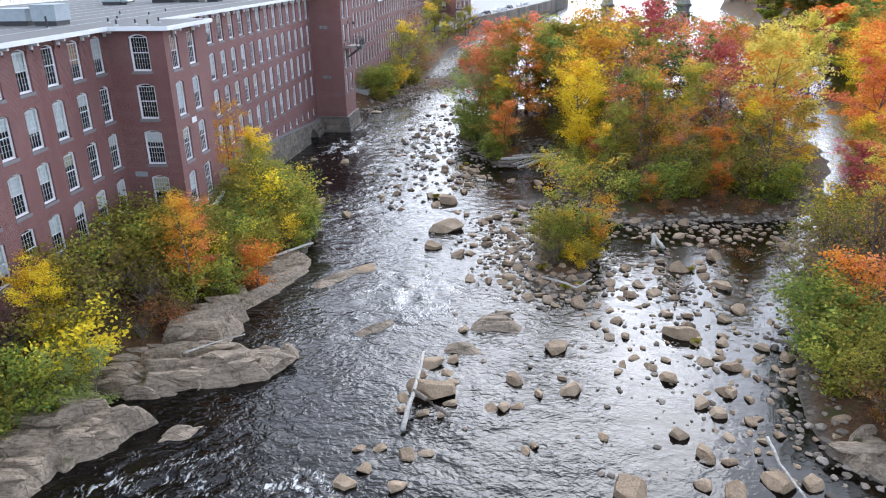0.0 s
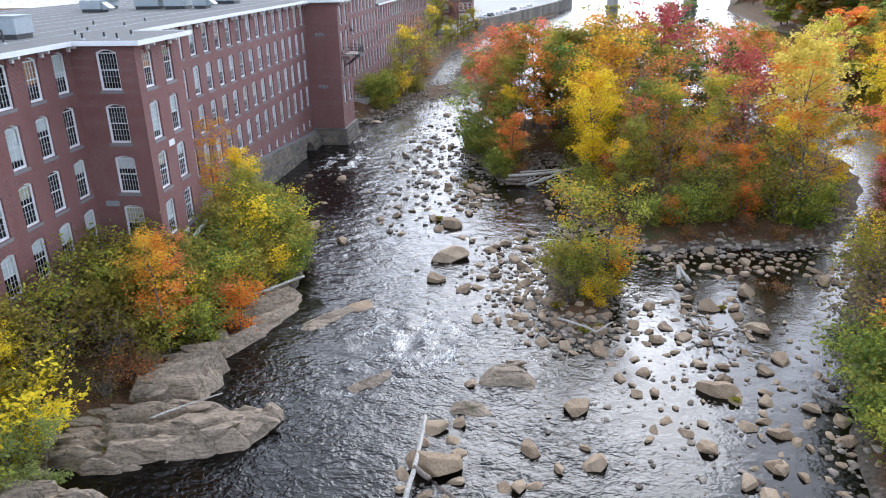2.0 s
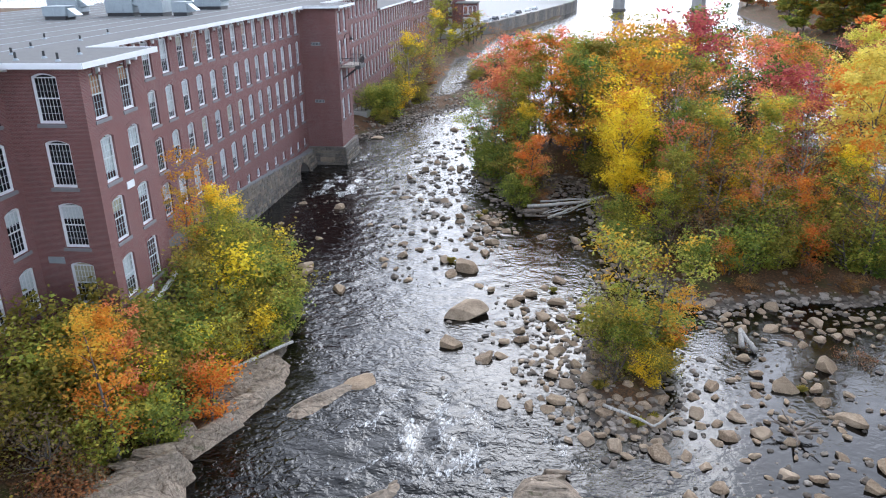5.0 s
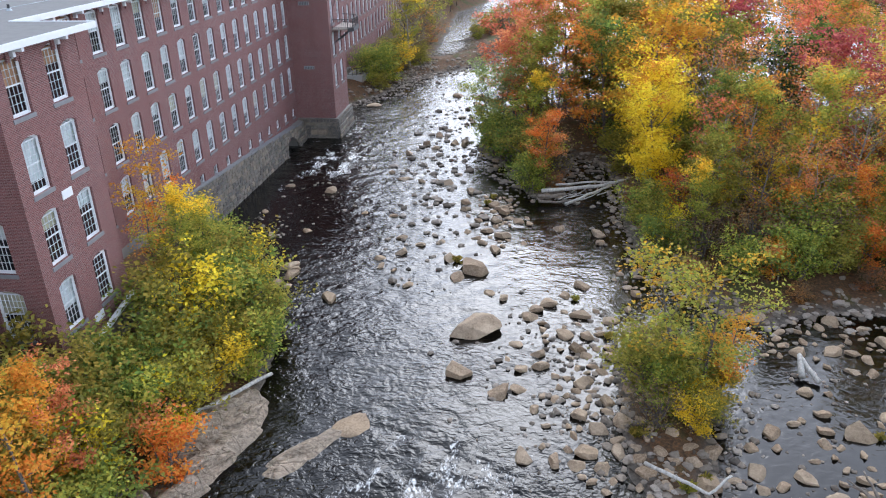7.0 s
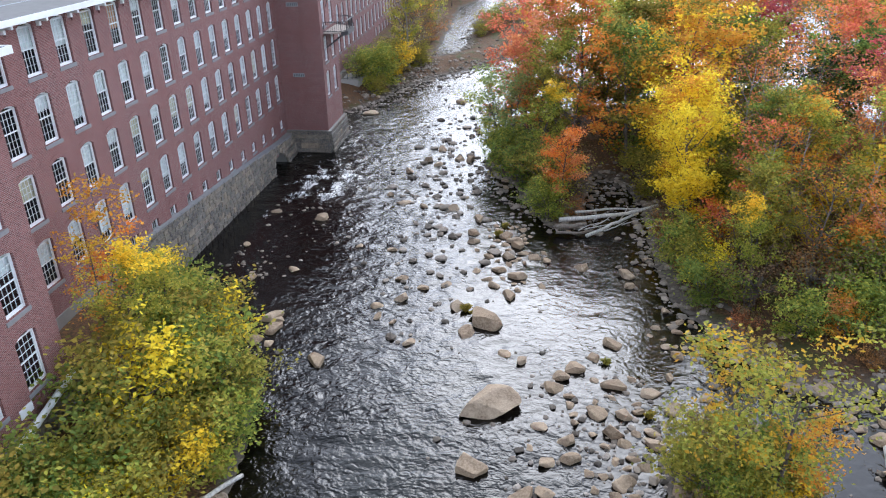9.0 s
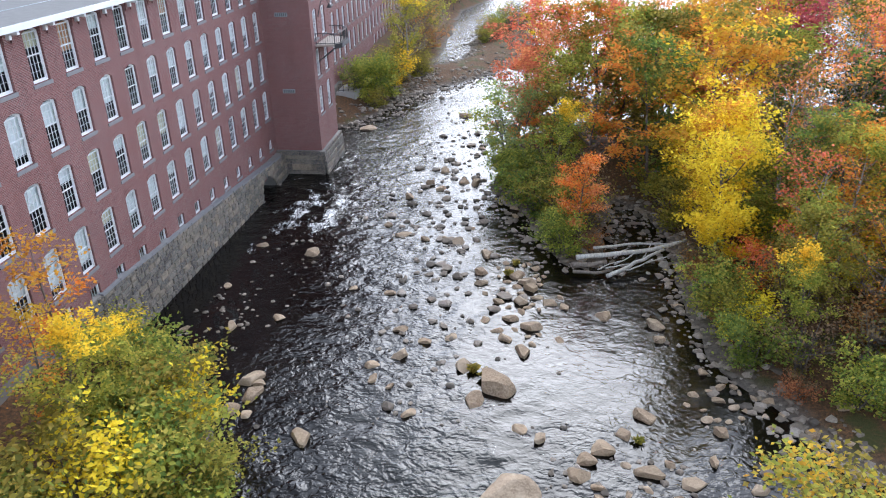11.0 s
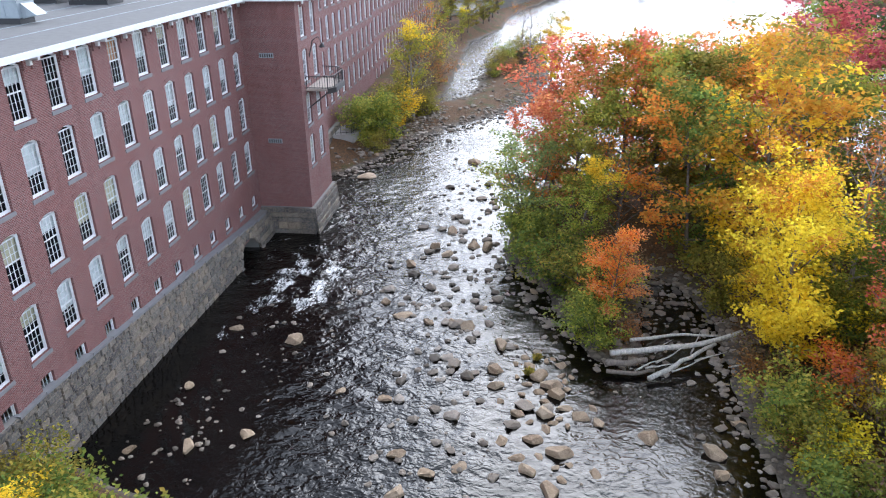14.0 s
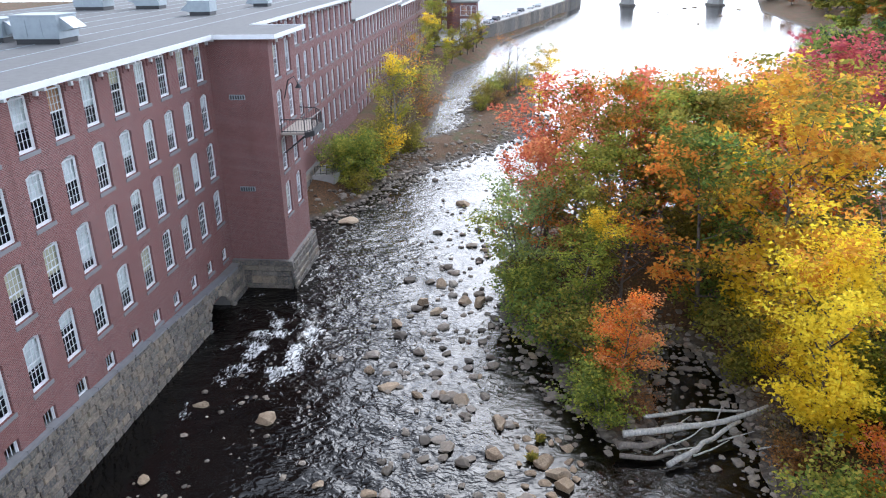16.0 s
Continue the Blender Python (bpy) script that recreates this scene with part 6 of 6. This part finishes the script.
for z in (8.1, 15.2):
    v = thing("wall_vent", "louvred metal vent grille in the brick", "vent")
    part("frame", Shape().box(-26.9, T0 - 0.05, z, -25.7, T0 + 0.1, z + 0.38), METAL, v)
    for i in range(6):
        part("slat", Shape().box(-26.82 + i * 0.19, T0 - 0.075, z + 0.05, -26.72 + i * 0.19, T0 - 0.051, z + 0.33), BLACK, v)
v = thing("wall_vent", "pale metal vent grille on the stair tower", "vent")
part("frame", Shape().box(-27.6, W1 - 0.05, 8.4, -26.6, W1 + 0.1, 8.8), METAL, v)
x, y = WALL_X + 0.1, W1 + TOWER + 0.3
thing("downpipe", "dark iron rainwater pipe on the brick wall", "pipe", Shape().tube([(x, y, 5.0), (x, y, EAVE)], [0.07, 0.07], 6), BLACK)


def hvac(x, y, sx, sy, sz, turn=0, hood=True):
    z = EAVE + 0.28
    u = thing("rooftop_unit", "grey metal ventilation unit on the flat roof", "air handler")
    u.matrix_world = pose(x, y, z, 0, 0, turn)
    part("curb", Shape().box(-sx / 2 + 0.1, -sy / 2 + 0.1, 0, sx / 2 - 0.1, sy / 2 - 0.1, 0.35), BLACK, u)
    part("cabinet", Shape().box(-sx / 2, -sy / 2, 0.35, sx / 2, sy / 2, sz), METAL, u)
    n = max(2, int(sx / 0.9))
    for i in range(n):
        part("panel", Shape().box(-sx / 2 + sx * i / n + 0.04, -sy / 2 - 0.025, 0.45, -sx / 2 + sx * (i + 1) / n - 0.04, -sy / 2 - 0.002, sz - 0.1), METAL, u)
    part("lid", Shape().box(-sx / 2 - 0.06, -sy / 2 - 0.06, sz, sx / 2 + 0.06, sy / 2 + 0.06, sz + 0.07), METAL, u)
    if hood:
        s = Shape()
        a, b = sx / 2, sx / 2 + 0.9
        s.face((a, -sy / 3, sz - 0.1), (b, -sy / 3, sz - 0.8), (b, sy / 3, sz - 0.8), (a, sy / 3, sz - 0.1))
        s.face((a, -sy / 3, sz - 0.1), (a, -sy / 3, sz - 1.0), (b, -sy / 3, sz - 0.8))
        s.face((a, sy / 3, sz - 0.1), (b, sy / 3, sz - 0.8), (a, sy / 3, sz - 1.0))
        s.face((a, -sy / 3, sz - 1.0), (a, sy / 3, sz - 1.0), (b, sy / 3, sz - 0.8), (b, -sy / 3, sz - 0.8))
        part("hood", s, METAL, u)
    return u


for row in ((-42.0, 89.2, 3.0, 2.2, 1.9), (-38.4, 88.8, 2.6, 2.2, 2.0), (-35.4, 88.6, 1.6, 1.6, 1.3), (-49.0, 90.5, 3.4, 2.2, 1.8), (-46.0, 84.0, 2.4, 1.8, 1.2), (-33.6, 52.0, 2.0, 2.0, 1.5), (-36.6, 52.4, 2.6, 2.0, 1.2),
            (-37.2, 100.4, 3.2, 2.4, 1.8), (-41.6, 101.4, 2.8, 2.4, 1.5), (-52.0, 133, 3.4, 2.4, 2.0), (-46, 134, 2.8, 2.0, 1.6), (-36.0, 124, 2.2, 1.8, 1.3), (-34.0, 136, 1.8, 1.6, 1.2)):
    hvac(*row, turn=rng.choice((0, 180)), hood=rng.random() < 0.7)
for x, y, h in ((-31.4, 47.9, 0.9), (-27.6, 50.6, 0.45), (-26.6, 51.6, 0.4), (-25.6, 53.4, 0.4), (-24.9, 50.2, 0.45), (-29.8, 53.4, 0.4), (-31, 57, 0.35), (-34, 63, 0.4), (-31.5, 67, 0.35), (-33.5, 44, 0.5), (-38, 58, 0.5), (-30.6, 61.8, 0.35)):
    vt = thing("vent_pipe", "short dark plumbing vent on the roof", "vent pipe")
    part("stack", Shape().tube([(x, y, EAVE + 0.28), (x, y, EAVE + 0.28 + h)], [0.07, 0.07], 8), BLACK, vt)
    part("flashing", Shape().tube([(x, y, EAVE + 0.28), (x, y, EAVE + 0.4)], [0.17, 0.09], 8), METAL, vt)

# ---- far bank: fence, walls, piers, a small white-fronted house ----
path = thing("footpath", "pale concrete walk below the far mill", "path", slab([(-27.7, 128), (-25.4, 128.6), (-24.6, 134), (-25.2, 146), (-27.7, 146)], -0.5, 2.6), CONCRETE, kind="structure")
fence = thing("fence", "black iron railing along the walk", "fence")
fpts = [(-27.4, 128.2), (-25.6, 128.8), (-24.8, 134), (-25.4, 145.6)]
for (a, b), (c, d) in zip(fpts, fpts[1:]):
    for z in (2.8, 3.6):
        part("rail", Shape().tube([(a, b, z), (c, d, z)], [0.035, 0.035], 4), BLACK, fence)
    n = int(math.dist((a, b), (c, d)) / 0.5)
    for i in range(n):
        x, y = lerp(a, c, i / n), lerp(b, d, i / n)
        part("post", Shape().tube([(x, y, 2.6), (x, y, 3.6)], [0.03, 0.03], 4), BLACK, fence)

ret = thing("river_wall", "long stone wall along the far bank", "stone wall")
pts = [(-15.2, 272), (-11.5, 286.6), (2.9, 340), (24, 425.8), (28, 460)]
for (a, b), (c, d) in zip(pts, pts[1:]):
    n = max(1, int(math.dist((a, b), (c, d)) / 4))
    for i in range(n):
        p, q = Vector((lerp(a, c, i / n), lerp(b, d, i / n), 0)), Vector((lerp(a, c, (i + 1) / n), lerp(b, d, (i + 1) / n), 0))
        u = (q - p).normalized()
        w_ = Vector((-u.y, u.x, 0)) * 1.0
        s = Shape()
        h = 5.2 + rng.uniform(-0.1, 0.1)
        k = [p, q, q + w_, p + w_]
        for j in range(4):
            m_, n_ = k[j], k[(j + 1) % 4]
            s.face((m_.x, m_.y, -1), (n_.x, n_.y, -1), (n_.x, n_.y, h), (m_.x, m_.y, h))
        s.face(*[(e.x, e.y, h) for e in k])
        part("wall_block", s, STONE, ret)
lot = thing("car_park", "grey asphalt yard behind the river wall", "car park", slab([(-27, 240), (-20, 241), (-16.2, 272.5), (-12.5, 287), (1.9, 340.5), (23, 426), (27, 458), (-60, 458), (-60, 285), (-27, 284)], 3.6, 4.9), CONCRETE, kind="structure")


def car(x, y, turn, colour):
    c = thing("car", "parked car in the far yard", "car")
    c.matrix_world = pose(x, y, 4.9, 0, 0, turn)
    s = Shape()
    prof = [(-2.1, 0.3), (2.1, 0.3), (2.15, 0.75), (1.2, 0.9), (0.6, 1.4), (-1.1, 1.42), (-1.9, 0.95), (-2.15, 0.8)]
    s.face(*[(a, -0.85, b) for a, b in prof])
    s.face(*[(a, 0.85, b) for a, b in prof[::-1]])
    for (a, b), (d, e) in zip(prof, prof[1:] + prof[:1]):
        s.face((a, -0.85, b), (a, 0.85, b), (d, 0.85, e), (d, -0.85, e))
    part("body", s, colour, c)
    for a in (-1.3, 1.3):
        for b in (-0.82, 0.82):
            part("wheel", Shape().tube([(a, b - 0.1, 0.32), (a, b + 0.1, 0.32)], [0.32, 0.32], 10), BLACK, c)
    for b in (-0.86, 0.86):
        part("window", Shape().face((0.5, b, 0.95), (0.45, b, 1.32), (-1.0, b, 1.34), (-1.4, b, 0.97)), DARKIN, c)
    return c


CARS = [paint("silver_car_paint", (0.5, 0.52, 0.54), 0.3, 0.05), paint("dark_car_paint", (0.05, 0.055, 0.07), 0.3, 0.05), paint("white_car_paint", (0.75, 0.75, 0.75), 0.3, 0.05)]
for i, (x, y) in enumerate(((-16, 262), (-15, 268), (-13.4, 276), (-11, 288), (-9, 298), (-6, 312), (-3, 322), (-1, 334), (3, 350), (6, 362))):
    car(x - 3, y, 75 + rng.uniform(-8, 8), CARS[i % 3])
house = thing("brick_house", "small brick block with a white ground floor at the yard", "house")
part("wall", Shape().box(-23, 262, 4.4, -16.5, 272, 12.5), BRICK, house)
part("white_front", Shape().box(-20.9, 261.8, 3.4, -16.3, 261.98, 8.4), WHITE, house)
part("roof", Shape().box(-23.4, 261.5, 12.5, -16.1, 272.4, 12.9), ROOFING, house)
for x in (-20.2, -18.6, -17.2):
    STD.put(house, pose(x, 261.95, 9.2), 1)
for x in (-20, -18.2):
    part("door", Shape().box(x - 0.5, 261.72, 4.9, x + 0.5, 261.78, 7.2), DARKIN, house)

for x, y in ((48.6, 438), (89.5, 434)):
    pier = thing("bridge_pier", "grey concrete bridge pier standing in the river", "bridge pier", group="bridge piers")
    part("shaft", slab([(x - 2.6, y - 5), (x, y - 7), (x + 2.6, y - 5), (x + 2.6, y + 6), (x - 2.6, y + 6)], -1, 14), CONCRETE, pier)
    part("footing", slab([(x - 3.4, y - 6), (x, y - 8.5), (x + 3.4, y - 6), (x + 3.4, y + 7), (x - 3.4, y + 7)], -1, 0.9), STONE, pier)
bridge = thing("bridge", "concrete road bridge across the far river", "bridge")
part("deck", Shape().box(5, 433, 14, 150, 444, 15.4), CONCRETE, bridge)
part("parapet", Shape().box(5, 432.8, 15.4, 150, 433.2, 16.4), CONCRETE, bridge)
for i in range(12):
    rock(rng.uniform(55, 105), rng.uniform(330, 420), rng.uniform(1.5, 3.5), True, "low rock in the far river", 0.3)
